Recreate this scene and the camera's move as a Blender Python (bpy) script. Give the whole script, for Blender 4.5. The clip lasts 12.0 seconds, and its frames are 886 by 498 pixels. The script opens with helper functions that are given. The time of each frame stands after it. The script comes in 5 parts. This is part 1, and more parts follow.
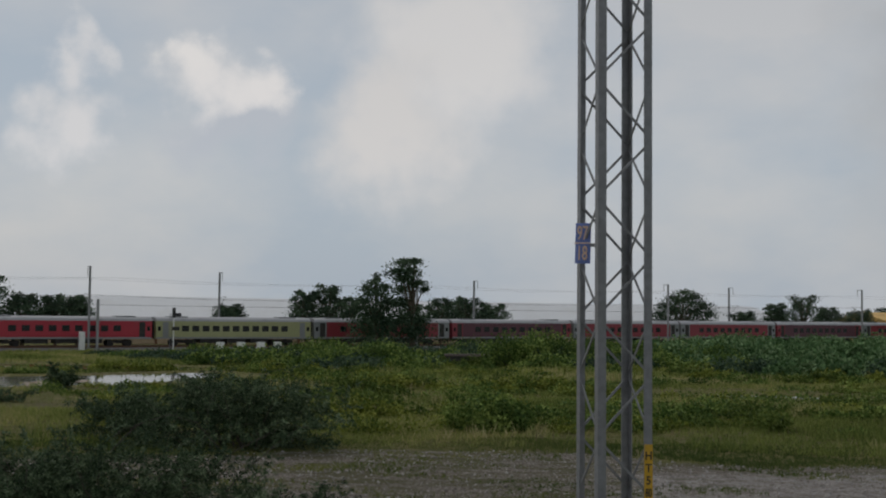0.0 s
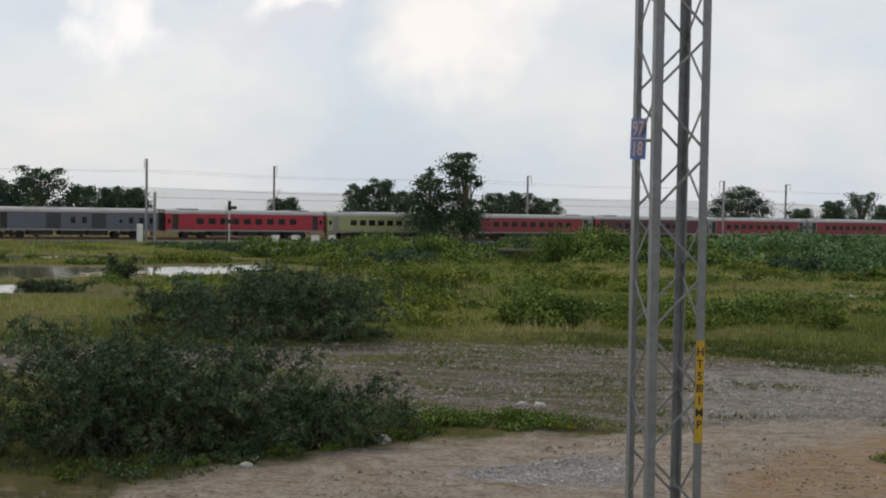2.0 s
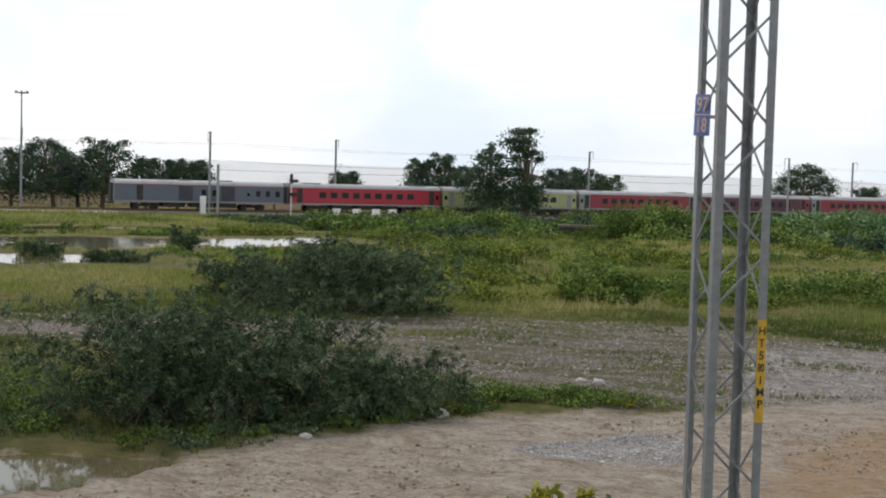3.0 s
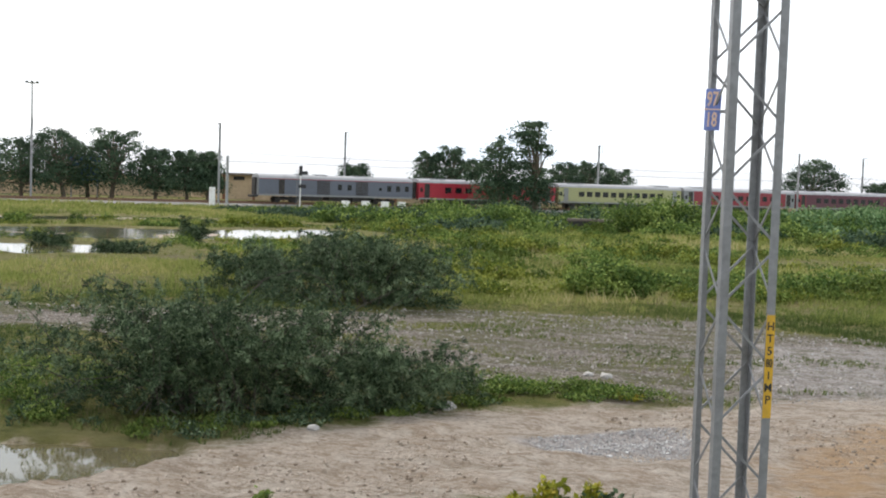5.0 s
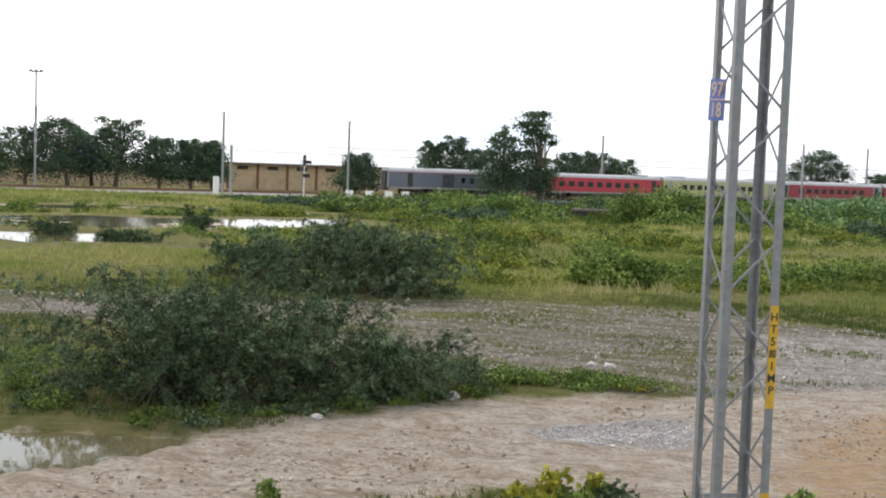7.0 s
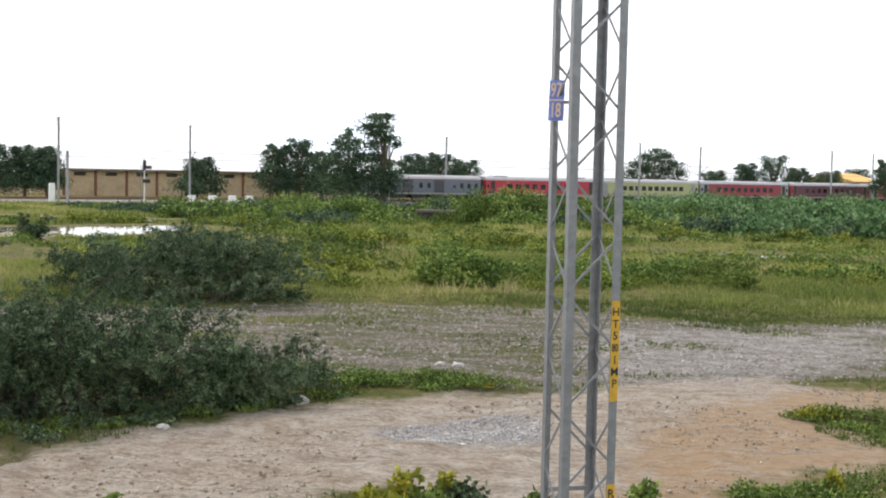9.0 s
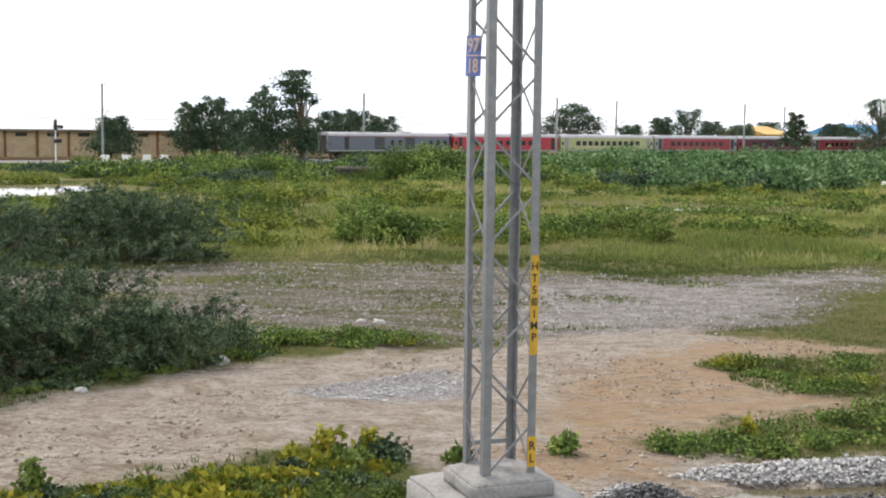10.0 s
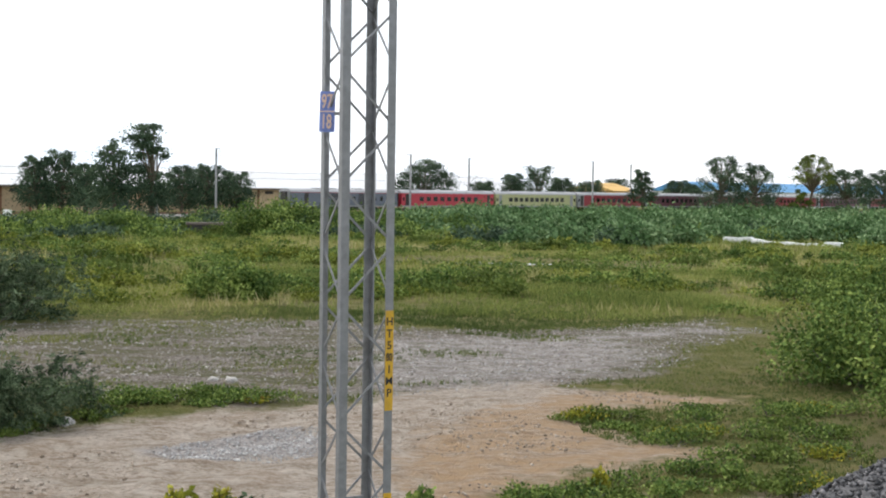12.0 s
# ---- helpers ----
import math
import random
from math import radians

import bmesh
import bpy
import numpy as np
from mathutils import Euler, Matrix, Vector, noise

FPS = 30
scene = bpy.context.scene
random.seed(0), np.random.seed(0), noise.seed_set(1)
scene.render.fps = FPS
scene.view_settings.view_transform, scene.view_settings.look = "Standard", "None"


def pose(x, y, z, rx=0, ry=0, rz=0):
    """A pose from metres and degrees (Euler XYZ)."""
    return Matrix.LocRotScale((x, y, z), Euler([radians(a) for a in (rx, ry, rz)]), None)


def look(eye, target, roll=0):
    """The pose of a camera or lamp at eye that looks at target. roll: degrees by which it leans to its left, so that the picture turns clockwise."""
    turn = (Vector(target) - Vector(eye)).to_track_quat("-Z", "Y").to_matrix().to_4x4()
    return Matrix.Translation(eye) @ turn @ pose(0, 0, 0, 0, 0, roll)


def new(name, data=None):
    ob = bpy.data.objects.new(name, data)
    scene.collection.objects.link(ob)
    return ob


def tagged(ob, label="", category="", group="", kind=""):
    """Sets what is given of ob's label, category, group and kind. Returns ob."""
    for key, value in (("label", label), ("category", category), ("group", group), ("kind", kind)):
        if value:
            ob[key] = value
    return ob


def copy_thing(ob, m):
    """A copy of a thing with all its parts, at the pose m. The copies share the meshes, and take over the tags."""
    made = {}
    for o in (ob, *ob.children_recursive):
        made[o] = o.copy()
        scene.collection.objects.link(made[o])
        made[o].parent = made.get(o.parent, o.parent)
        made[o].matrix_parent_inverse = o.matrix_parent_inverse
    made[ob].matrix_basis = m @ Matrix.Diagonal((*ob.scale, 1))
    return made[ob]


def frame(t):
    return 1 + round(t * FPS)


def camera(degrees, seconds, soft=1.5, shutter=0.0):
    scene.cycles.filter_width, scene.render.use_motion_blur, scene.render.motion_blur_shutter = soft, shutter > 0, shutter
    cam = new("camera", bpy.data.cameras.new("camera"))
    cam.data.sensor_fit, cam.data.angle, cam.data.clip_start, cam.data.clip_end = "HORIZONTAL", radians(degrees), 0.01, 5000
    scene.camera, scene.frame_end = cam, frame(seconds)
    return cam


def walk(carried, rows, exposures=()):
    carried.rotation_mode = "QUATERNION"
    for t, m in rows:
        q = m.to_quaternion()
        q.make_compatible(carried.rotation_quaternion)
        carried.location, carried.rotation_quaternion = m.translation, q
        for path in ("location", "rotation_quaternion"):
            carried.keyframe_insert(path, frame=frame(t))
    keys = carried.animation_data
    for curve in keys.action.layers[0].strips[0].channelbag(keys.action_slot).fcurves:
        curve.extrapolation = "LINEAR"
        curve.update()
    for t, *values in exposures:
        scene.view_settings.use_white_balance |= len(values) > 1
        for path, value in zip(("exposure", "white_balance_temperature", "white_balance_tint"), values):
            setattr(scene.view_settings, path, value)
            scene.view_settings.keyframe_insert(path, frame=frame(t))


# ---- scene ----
# the camera stands on a railway carriage step, 3.6 m over the field, and only pans
EYE = (0.0, 0.0, 3.6)
cam = camera(39.1, 12.0, 2.0)
# seconds, turn to the right, tilt up, lean to the left (degrees)
CAM = [
    (0.0, -9.13, 3.12, 0.52), (0.2, -7.82, 2.65, -0.53), (0.5, -7.74, 1.87, -1.01), (0.7, -7.63, 0.49, -0.07), (1.0, -9.15, -0.62, 0.17), (1.2, -9.91, -0.72, 0.11),
    (1.5, -10.91, -1.20, 0.47), (2.0, -11.52, -1.74, 0.94), (2.5, -12.94, -1.85, 1.61),
    (3.0, -14.26, -2.95, 1.50), (4.8, -14.55, -3.14, 1.87), (5.0, -14.65, -3.29, 1.91), (5.5, -14.71, -3.39, 1.81),
    (6.0, -14.80, -3.43, 1.77), (6.5, -14.78, -3.46, 1.84), (6.7, -14.91, -3.58, 2.01),
    (8.3, -13.56, -4.19, 1.69), (8.5, -12.68, -4.09, 1.58), (8.6, -11.33, -3.75, 1.70), (8.8, -9.65, -3.63, 1.48), (9.0, -7.75, -3.47, 1.21), (9.2, -6.67, -3.46, 1.24), (9.5, -5.46, -4.31, 1.00),
    (10.0, -4.01, -5.40, 0.65), (10.5, -4.13, -5.90, 0.72), (11.0, -4.19, -6.36, 0.53), (11.2, -4.21, -6.46, 0.53),
    (11.5, -0.07, -3.59, 0.97), (11.7, 1.35, -3.05, 0.91), (12.0, 2.65, -2.77, 0.87),
]


def aim(turn, tilt, lean):
    return pose(*EYE, 90 + tilt, 0, -turn) @ pose(0, 0, 0, 0, 0, lean)


# seconds, stops, white balance
EXPOSURES = [(0.0, -0.85, 6520, 10), (0.5, -0.95, 6520, 10), (1.0, -0.65, 6560, 10), (1.5, -0.6, 6640, 10), (2.0, -0.2, 6780, 10.5), (2.5, 0.18, 6900, 11), (3.0, 0.26, 6680, 11),
             (5.0, 0.8, 6620, 11), (6.5, 0.85, 6640, 11.5), (8.5, 0.9, 6680, 12), (10.5, 0.95, 6680, 13), (11.0, 0.95, 6680, 13), (11.5, 1.0, 6620, 12), (12.0, 0.78, 6560, 11)]
walk(cam, [(t, aim(a, b, c)) for t, a, b, c in CAM], EXPOSURES)

# ---- sky and sun ----
SUN_EL, SUN_AZ = 52.0, -55.0          # degrees; azimuth to the right of +y


CLOUDS = [(-19.2, 8.8, 2.8, (8.4, 9.0, 9.9)), (-20.4, 10.8, 2.4, (13.0, 12.7, 12.6)), (-18.4, 10.3, 1.7, (13.0, 12.7, 12.6)), (-20.8, 12.2, 1.5, (13.2, 12.9, 12.7)),
          (-26.0, 8.7, 2.2, (11.6, 11.6, 11.8)), (-25.4, 11.4, 1.5, (11.4, 11.5, 11.8)), (18.0, 9.0, 10.0, (7.3, 7.6, 7.9)), (-8.5, 12.4, 5.0, (11.6, 11.5, 11.5)), (-11.5, 8.6, 4.0, (11.3, 11.1, 11.0))]


def make_world():
    w = bpy.data.worlds.new("hazy_sky")
    scene.world = w
    w.use_nodes = True
    nt = w.node_tree
    nt.nodes.clear()
    N, L = nt.nodes.new, nt.links.new
    out = N("ShaderNodeOutputWorld")
    bg = N("ShaderNodeBackground")
    sky = N("ShaderNodeTexSky")
    sky.sky_type = "NISHITA"
    sky.sun_disc = False
    sky.sun_elevation, sky.sun_rotation = radians(SUN_EL), radians(SUN_AZ)
    sky.air_density, sky.dust_density, sky.ozone_density = 1.2, 3.0, 1.0
    tc = N("ShaderNodeTexCoord")
    mp = N("ShaderNodeMapping")
    mp.inputs["Scale"].default_value = (1, 1, 1.9)
    L(tc.outputs["Generated"], mp.inputs["Vector"])
    n1 = N("ShaderNodeTexNoise")
    n1.inputs["Scale"].default_value, n1.inputs["Detail"].default_value = 4.5, 8
    n1.inputs["Roughness"].default_value = 0.52
    L(mp.outputs["Vector"], n1.inputs["Vector"])
    ramp = N("ShaderNodeValToRGB")
    ramp.color_ramp.elements[0].position, ramp.color_ramp.elements[1].position = 0.33, 0.68
    L(n1.outputs["Fac"], ramp.inputs["Fac"])
    cloud = N("ShaderNodeMix")
    cloud.data_type = "RGBA"
    cloud.inputs["A"].default_value = (7.7, 9.0, 10.5, 1)
    cloud.inputs["B"].default_value = (11.1, 11.2, 11.4, 1)
    L(ramp.outputs["Color"], cloud.inputs["Factor"])
    mix = N("ShaderNodeMix")
    mix.data_type = "RGBA"
    mix.inputs["Factor"].default_value = 0.8
    L(sky.outputs["Color"], mix.inputs["A"])
    L(cloud.outputs["Result"], mix.inputs["B"])
    col = mix.outputs["Result"]
    # single heaped clouds: bearing, elevation, half width (degrees), colour
    n2 = N("ShaderNodeTexNoise")
    n2.inputs["Scale"].default_value, n2.inputs["Detail"].default_value = 16.0, 7
    L(tc.outputs["Generated"], n2.inputs["Vector"])
    warp = N("ShaderNodeVectorMath")
    warp.operation = "MULTIPLY_ADD"
    warp.inputs[1].default_value, warp.inputs[2].default_value = (0.13, 0.13, 0.13), (-0.065, -0.065, -0.065)
    L(n2.outputs["Color"], warp.inputs[0])
    bent = N("ShaderNodeVectorMath")
    bent.operation = "ADD"
    L(tc.outputs["Generated"], bent.inputs[0])
    L(warp.outputs[0], bent.inputs[1])
    for az, el, half, tint in CLOUDS:
        c = (math.sin(radians(az)) * math.cos(radians(el)), math.cos(radians(az)) * math.cos(radians(el)), math.sin(radians(el)))
        ds = N("ShaderNodeVectorMath")
        ds.operation = "DISTANCE"
        ds.inputs[1].default_value = c
        L(bent.outputs[0], ds.inputs[0])
        mr = N("ShaderNodeMapRange")
        mr.inputs["From Min"].default_value, mr.inputs["From Max"].default_value = radians(half) * 1.15, radians(half) * 0.3
        mr.interpolation_type = "SMOOTHSTEP"
        L(ds.outputs["Value"], mr.inputs["Value"])
        cm = N("ShaderNodeMix")
        cm.data_type = "RGBA"
        L(mr.outputs["Result"], cm.inputs["Factor"])
        L(col, cm.inputs["A"])
        cm.inputs["B"].default_value = (*tint, 1)
        col = cm.outputs["Result"]
    # unseen sky overhead, dimmed against the haze low down to darken the ground
    xyz = N("ShaderNodeSeparateXYZ")
    L(tc.outputs["Generated"], xyz.inputs["Vector"])
    hz = N("ShaderNodeMapRange")
    hz.inputs["From Min"].default_value, hz.inputs["From Max"].default_value = 0.12, 0.8
    hz.inputs["To Min"].default_value, hz.inputs["To Max"].default_value = 1.0, 0.66
    L(xyz.outputs["Z"], hz.inputs["Value"])
    dim = N("ShaderNodeVectorMath")
    dim.operation = "SCALE"
    L(col, dim.inputs[0])
    L(hz.outputs["Result"], dim.inputs["Scale"])
    L(dim.outputs[0], bg.inputs["Color"])
    bg.inputs["Strength"].default_value = 0.098
    L(bg.outputs["Background"], out.inputs["Surface"])


make_world()
sun = new("sun", bpy.data.lights.new("sun", "SUN"))
sun.data.energy, sun.data.angle, sun.data.color = 1.6, radians(12), (1.0, 0.95, 0.87)
sun.matrix_basis = look((0, 0, 50), (-math.sin(radians(SUN_AZ)) * math.cos(radians(SUN_EL)) * 10,
                                     -math.cos(radians(SUN_AZ)) * math.cos(radians(SUN_EL)) * 10,
                                     50 - 10 * math.sin(radians(SUN_EL))))

# ---- materials ----


def nodes(name):
    m = bpy.data.materials.new(name)
    m.use_nodes = True
    nt = m.node_tree
    return m, nt, nt.nodes["Principled BSDF"]


def ramp_node(nt, fac, stops):
    r = nt.nodes.new("ShaderNodeValToRGB")
    el = r.color_ramp.elements
    while len(el) < len(stops):
        el.new(0.5)
    for e, (p, c) in zip(el, stops):
        e.position, e.color = p, (*c, 1)
    nt.links.new(fac, r.inputs["Fac"])
    return r.outputs["Color"]


def noise_node(nt, vec, scale, detail=5, rough=0.6):
    n = nt.nodes.new("ShaderNodeTexNoise")
    n.inputs["Scale"].default_value, n.inputs["Detail"].default_value = scale, detail
    n.inputs["Roughness"].default_value = rough
    if vec is not None:
        nt.links.new(vec, n.inputs["Vector"])
    return n.outputs["Fac"]


def mix_node(nt, fac, a, b, mode="MIX"):
    m = nt.nodes.new("ShaderNodeMix")
    m.data_type, m.blend_type = "RGBA", mode
    for key, v in (("Factor", fac), ("A", a), ("B", b)):
        if isinstance(v, (int, float)):
            m.inputs[key].default_value = v
        elif isinstance(v, tuple):
            m.inputs[key].default_value = (*v, 1)
        else:
            nt.links.new(v, m.inputs[key])
    return m.outputs["Result"]


def bump_node(nt, bsdf, height, strength, distance):
    b = nt.nodes.new("ShaderNodeBump")
    b.inputs["Strength"].default_value, b.inputs["Distance"].default_value = strength, distance
    nt.links.new(height, b.inputs["Height"])
    nt.links.new(b.outputs["Normal"], bsdf.inputs["Normal"])


def surface(name, colour, rough=0.6, metal=0.0, fine=30.0, wide=1.5, spread=0.25, dirt=(0.16, 0.13, 0.1), dirty=0.25, bump=0.1):
    """A painted or plain surface with fine grain, broad stains and a little relief."""
    m, nt, b = nodes(name)
    tc = nt.nodes.new("ShaderNodeTexCoord").outputs["Object"]
    lo = tuple(c * (1 - spread) for c in colour)
    hi = tuple(min(1, c * (1 + spread)) for c in colour)
    f = noise_node(nt, tc, fine)
    col = ramp_node(nt, f, [(0.3, lo), (0.7, hi)])
    st = nt.nodes.new("ShaderNodeMapRange")
    st.inputs["From Min"].default_value, st.inputs["From Max"].default_value = 0.5, 0.75
    st.inputs["To Max"].default_value = dirty
    nt.links.new(noise_node(nt, tc, wide, 7), st.inputs["Value"])
    nt.links.new(mix_node(nt, st.outputs["Result"], col, dirt), b.inputs["Base Color"])
    b.inputs["Roughness"].default_value, b.inputs["Metallic"].default_value = rough, metal
    if bump:
        bump_node(nt, b, f, bump, 0.02)
    return m


def foliage(name, stops, rough=0.75, through_light=0.12, patch=0.55):
    """Leaves: the colour changes from leaf to leaf and over the plant."""
    m, nt, b = nodes(name)
    geo = nt.nodes.new("ShaderNodeNewGeometry")
    tc = nt.nodes.new("ShaderNodeTexCoord").outputs["Object"]
    clump = nt.nodes.new("ShaderNodeAttribute")
    clump.attribute_name = "clump"

    def weigh(value, k, plus=None):
        w = nt.nodes.new("ShaderNodeMath")
        w.operation = "MULTIPLY_ADD"
        w.inputs[1].default_value, w.inputs[2].default_value = k, 0.0
        nt.links.new(value, w.inputs[0])
        if plus is not None:
            nt.links.new(plus, w.inputs[2])
        return w.outputs[0]

    mx = weigh(geo.outputs["Random Per Island"], 0.33, weigh(noise_node(nt, tc, patch, 4), 0.37, weigh(clump.outputs["Fac"], 0.3)))
    col = ramp_node(nt, mx, stops)
    nt.links.new(col, b.inputs["Base Color"])
    b.inputs["Roughness"].default_value = rough
    b.inputs["Specular IOR Level"].default_value = 0.12
    tr = nt.nodes.new("ShaderNodeBsdfTranslucent")
    nt.links.new(col, tr.inputs["Color"])
    ms = nt.nodes.new("ShaderNodeMixShader")
    ms.inputs["Fac"].default_value = through_light
    nt.links.new(b.outputs["BSDF"], ms.inputs[1])
    nt.links.new(tr.outputs["BSDF"], ms.inputs[2])
    nt.links.new(ms.outputs["Shader"], nt.nodes["Material Output"].inputs["Surface"])
    return m


LEAF_TREE = foliage("tree_leaves", [(0.25, (0.027, 0.049, 0.030)), (0.5, (0.056, 0.094, 0.055)), (0.75, (0.117, 0.171, 0.095))])
LEAF_YELLOW_TREE = foliage("pale_tree_leaves", [(0.2, (0.05, 0.08, 0.015)), (0.5, (0.10, 0.14, 0.025)), (0.85, (0.18, 0.2, 0.05))])
LEAF_THORN = foliage("thorn_leaves", [(0.26, (0.018, 0.034, 0.017)), (0.47, (0.060, 0.096, 0.046)), (0.70, (0.20, 0.26, 0.145))], 0.65, 0.12)
LEAF_FRESH = foliage("fresh_green_leaves", [(0.25, (0.037, 0.073, 0.018)), (0.5, (0.105, 0.167, 0.037)), (0.75, (0.297, 0.369, 0.094))])
LEAF_GREEN = foliage("bush_leaves", [(0.25, (0.047, 0.078, 0.017)), (0.5, (0.105, 0.152, 0.031)), (0.75, (0.195, 0.242, 0.062))])
LEAF_CROP = foliage("broad_leaves", [(0.25, (0.04, 0.085, 0.03)), (0.5, (0.095, 0.175, 0.065)), (0.75, (0.26, 0.36, 0.18))])
LEAF_YELLOW = foliage("yellow_weed_leaves", [(0.25, (0.080, 0.112, 0.016)), (0.45, (0.208, 0.216, 0.024)), (0.68, (0.360, 0.320, 0.040)), (0.85, (0.224, 0.096, 0.040))])
GRASS = foliage("grass_blades", [(0.22, (0.090, 0.122, 0.032)), (0.42, (0.184, 0.226, 0.058)), (0.6, (0.297, 0.315, 0.094)), (0.78, (0.442, 0.381, 0.179))], 0.8, 0.3, 0.16)
LEAF_LIME = foliage("lime_green_leaves", [(0.25, (0.074, 0.109, 0.020)), (0.5, (0.177, 0.212, 0.036)), (0.75, (0.355, 0.370, 0.084))])
STRAW = foliage("dry_grass_blades", [(0.25, (0.22, 0.22, 0.085)), (0.5, (0.36, 0.335, 0.14)), (0.75, (0.52, 0.45, 0.24))], 0.85, 0.3)
GRASS_NEAR = foliage("short_grass_blades", [(0.25, (0.055, 0.085, 0.024)), (0.5, (0.125, 0.16, 0.046)), (0.72, (0.27, 0.26, 0.105))], 0.8, 0.3)
BARK = surface("bark", (0.11, 0.085, 0.06), 0.9, fine=12, bump=0.4)
STEM = surface("grey_stem", (0.075, 0.066, 0.05), 0.9, fine=20)
GALV = surface("galvanised_steel", (0.24, 0.243, 0.25), 0.5, 0.35, 18, 1.6, 0.16, (0.13, 0.125, 0.12), 0.5, 0.03)
YELLOW = surface("yellow_paint", (0.62, 0.36, 0.02), 0.55, fine=25, wide=6, spread=0.12, dirty=0.3)
BLACK = surface("black_paint", (0.02, 0.02, 0.022), 0.6, dirty=0.1)
BLUE = surface("blue_enamel", (0.15, 0.21, 0.52), 0.45, fine=14, wide=9, spread=0.15, dirty=0.2)
PEACH = surface("faded_lettering", (0.75, 0.52, 0.38), 0.6, spread=0.1, dirty=0.1)
CONCRETE = surface("concrete", (0.26, 0.25, 0.235), 0.9, 0, 26, 2.6, 0.24, (0.13, 0.115, 0.095), 0.75, 0.4)
WHITEWASH = surface("whitewash", (0.75, 0.76, 0.74), 0.8, dirty=0.2)
RED = surface("red_coach_paint", (0.40, 0.025, 0.045), 0.4, 0, 6, 0.5, 0.08, (0.2, 0.06, 0.07), 0.35, 0)
MAROON = surface("faded_maroon_paint", (0.26, 0.032, 0.045), 0.45, 0, 6, 0.5, 0.1, (0.17, 0.07, 0.07), 0.4, 0)
PLUM = surface("dusty_plum_paint", (0.11, 0.035, 0.05), 0.5, 0, 6, 0.5, 0.1, (0.1, 0.06, 0.07), 0.4, 0)
LIME = surface("lime_yellow_paint", (0.36, 0.365, 0.18), 0.45, 0, 6, 0.5, 0.08, (0.22, 0.22, 0.12), 0.35, 0)
GREY = surface("blue_grey_paint", (0.115, 0.13, 0.165), 0.45, 0, 6, 0.5, 0.1, (0.1, 0.1, 0.1), 0.4, 0)
GREY_LIGHT = surface("pale_grey_paint", (0.24, 0.25, 0.25), 0.5, 0, 6, 0.5, 0.1, dirty=0.3, bump=0)
ROOF_GREY = surface("coach_roof_paint", (0.38, 0.38, 0.39), 0.6, 0, 5, 0.4, 0.12, (0.11, 0.10, 0.1), 0.6, 0)
UNDER = surface("sooty_underframe", (0.035, 0.032, 0.03), 0.8, bump=0)
GLASS = surface("tinted_window", (0.012, 0.013, 0.016), 0.12, 0, 5, 1, 0.2, dirty=0.1, bump=0)
RAIL = surface("rusty_rail", (0.16, 0.09, 0.055), 0.6, 0.4)
BALLAST = surface("ballast_bed", (0.22, 0.21, 0.20), 0.95, 0, 9, 0.6, 0.45, bump=0.8)
PLASTER = surface("beige_plaster", (0.47, 0.35, 0.22), 0.9, 0, 1.2, 0.35, 0.12, (0.30, 0.21, 0.13), 0.6, 0.1)
PILASTER = surface("brown_pilaster", (0.20, 0.09, 0.05), 0.9, dirty=0.3)
SHEET_ROOF = surface("pale_sheet_roof", (0.62, 0.63, 0.64), 0.55, 0, 1.5, 0.15, 0.06, (0.45, 0.43, 0.4), 0.4, 0)
EAVES = surface("eaves_shadow_board", (0.16, 0.13, 0.11), 0.8)
BLUE_ROOF = surface("blue_sheet_roof", (0.06, 0.25, 0.48), 0.5, 0, 1.5, 0.15, 0.1, dirty=0.2, bump=0)
OCHRE = surface("ochre_plaster", (0.62, 0.40, 0.14), 0.9, dirty=0.3)
CONCRETE_POLE = surface("grey_mast_paint", (0.33, 0.34, 0.34), 0.7, 0.1, dirty=0.3)
STONE = surface("pale_stone", (0.42, 0.40, 0.37), 0.95, 0, 14, 3, 0.3, bump=0.3)
DARK_STONE = surface("dark_ballast_stone", (0.095, 0.095, 0.10), 0.9, 0, 14, 3, 0.5, (0.2, 0.19, 0.18), 0.6, bump=0.3)
TARP = surface("blue_tarpaulin", (0.03, 0.09, 0.28), 0.5, dirty=0.3)


def water_material():
    m, nt, b = nodes("muddy_water")
    tc = nt.nodes.new("ShaderNodeTexCoord").outputs["Object"]
    nt.links.new(ramp_node(nt, noise_node(nt, tc, 0.7), [(0.3, (0.07, 0.062, 0.03)), (0.7, (0.12, 0.105, 0.06))]), b.inputs["Base Color"])
    b.inputs["Roughness"].default_value, b.inputs["IOR"].default_value = 0.04, 1.33
    bump_node(nt, b, noise_node(nt, tc, 5.0, 2), 0.06, 0.02)
    return m


WATER = water_material()


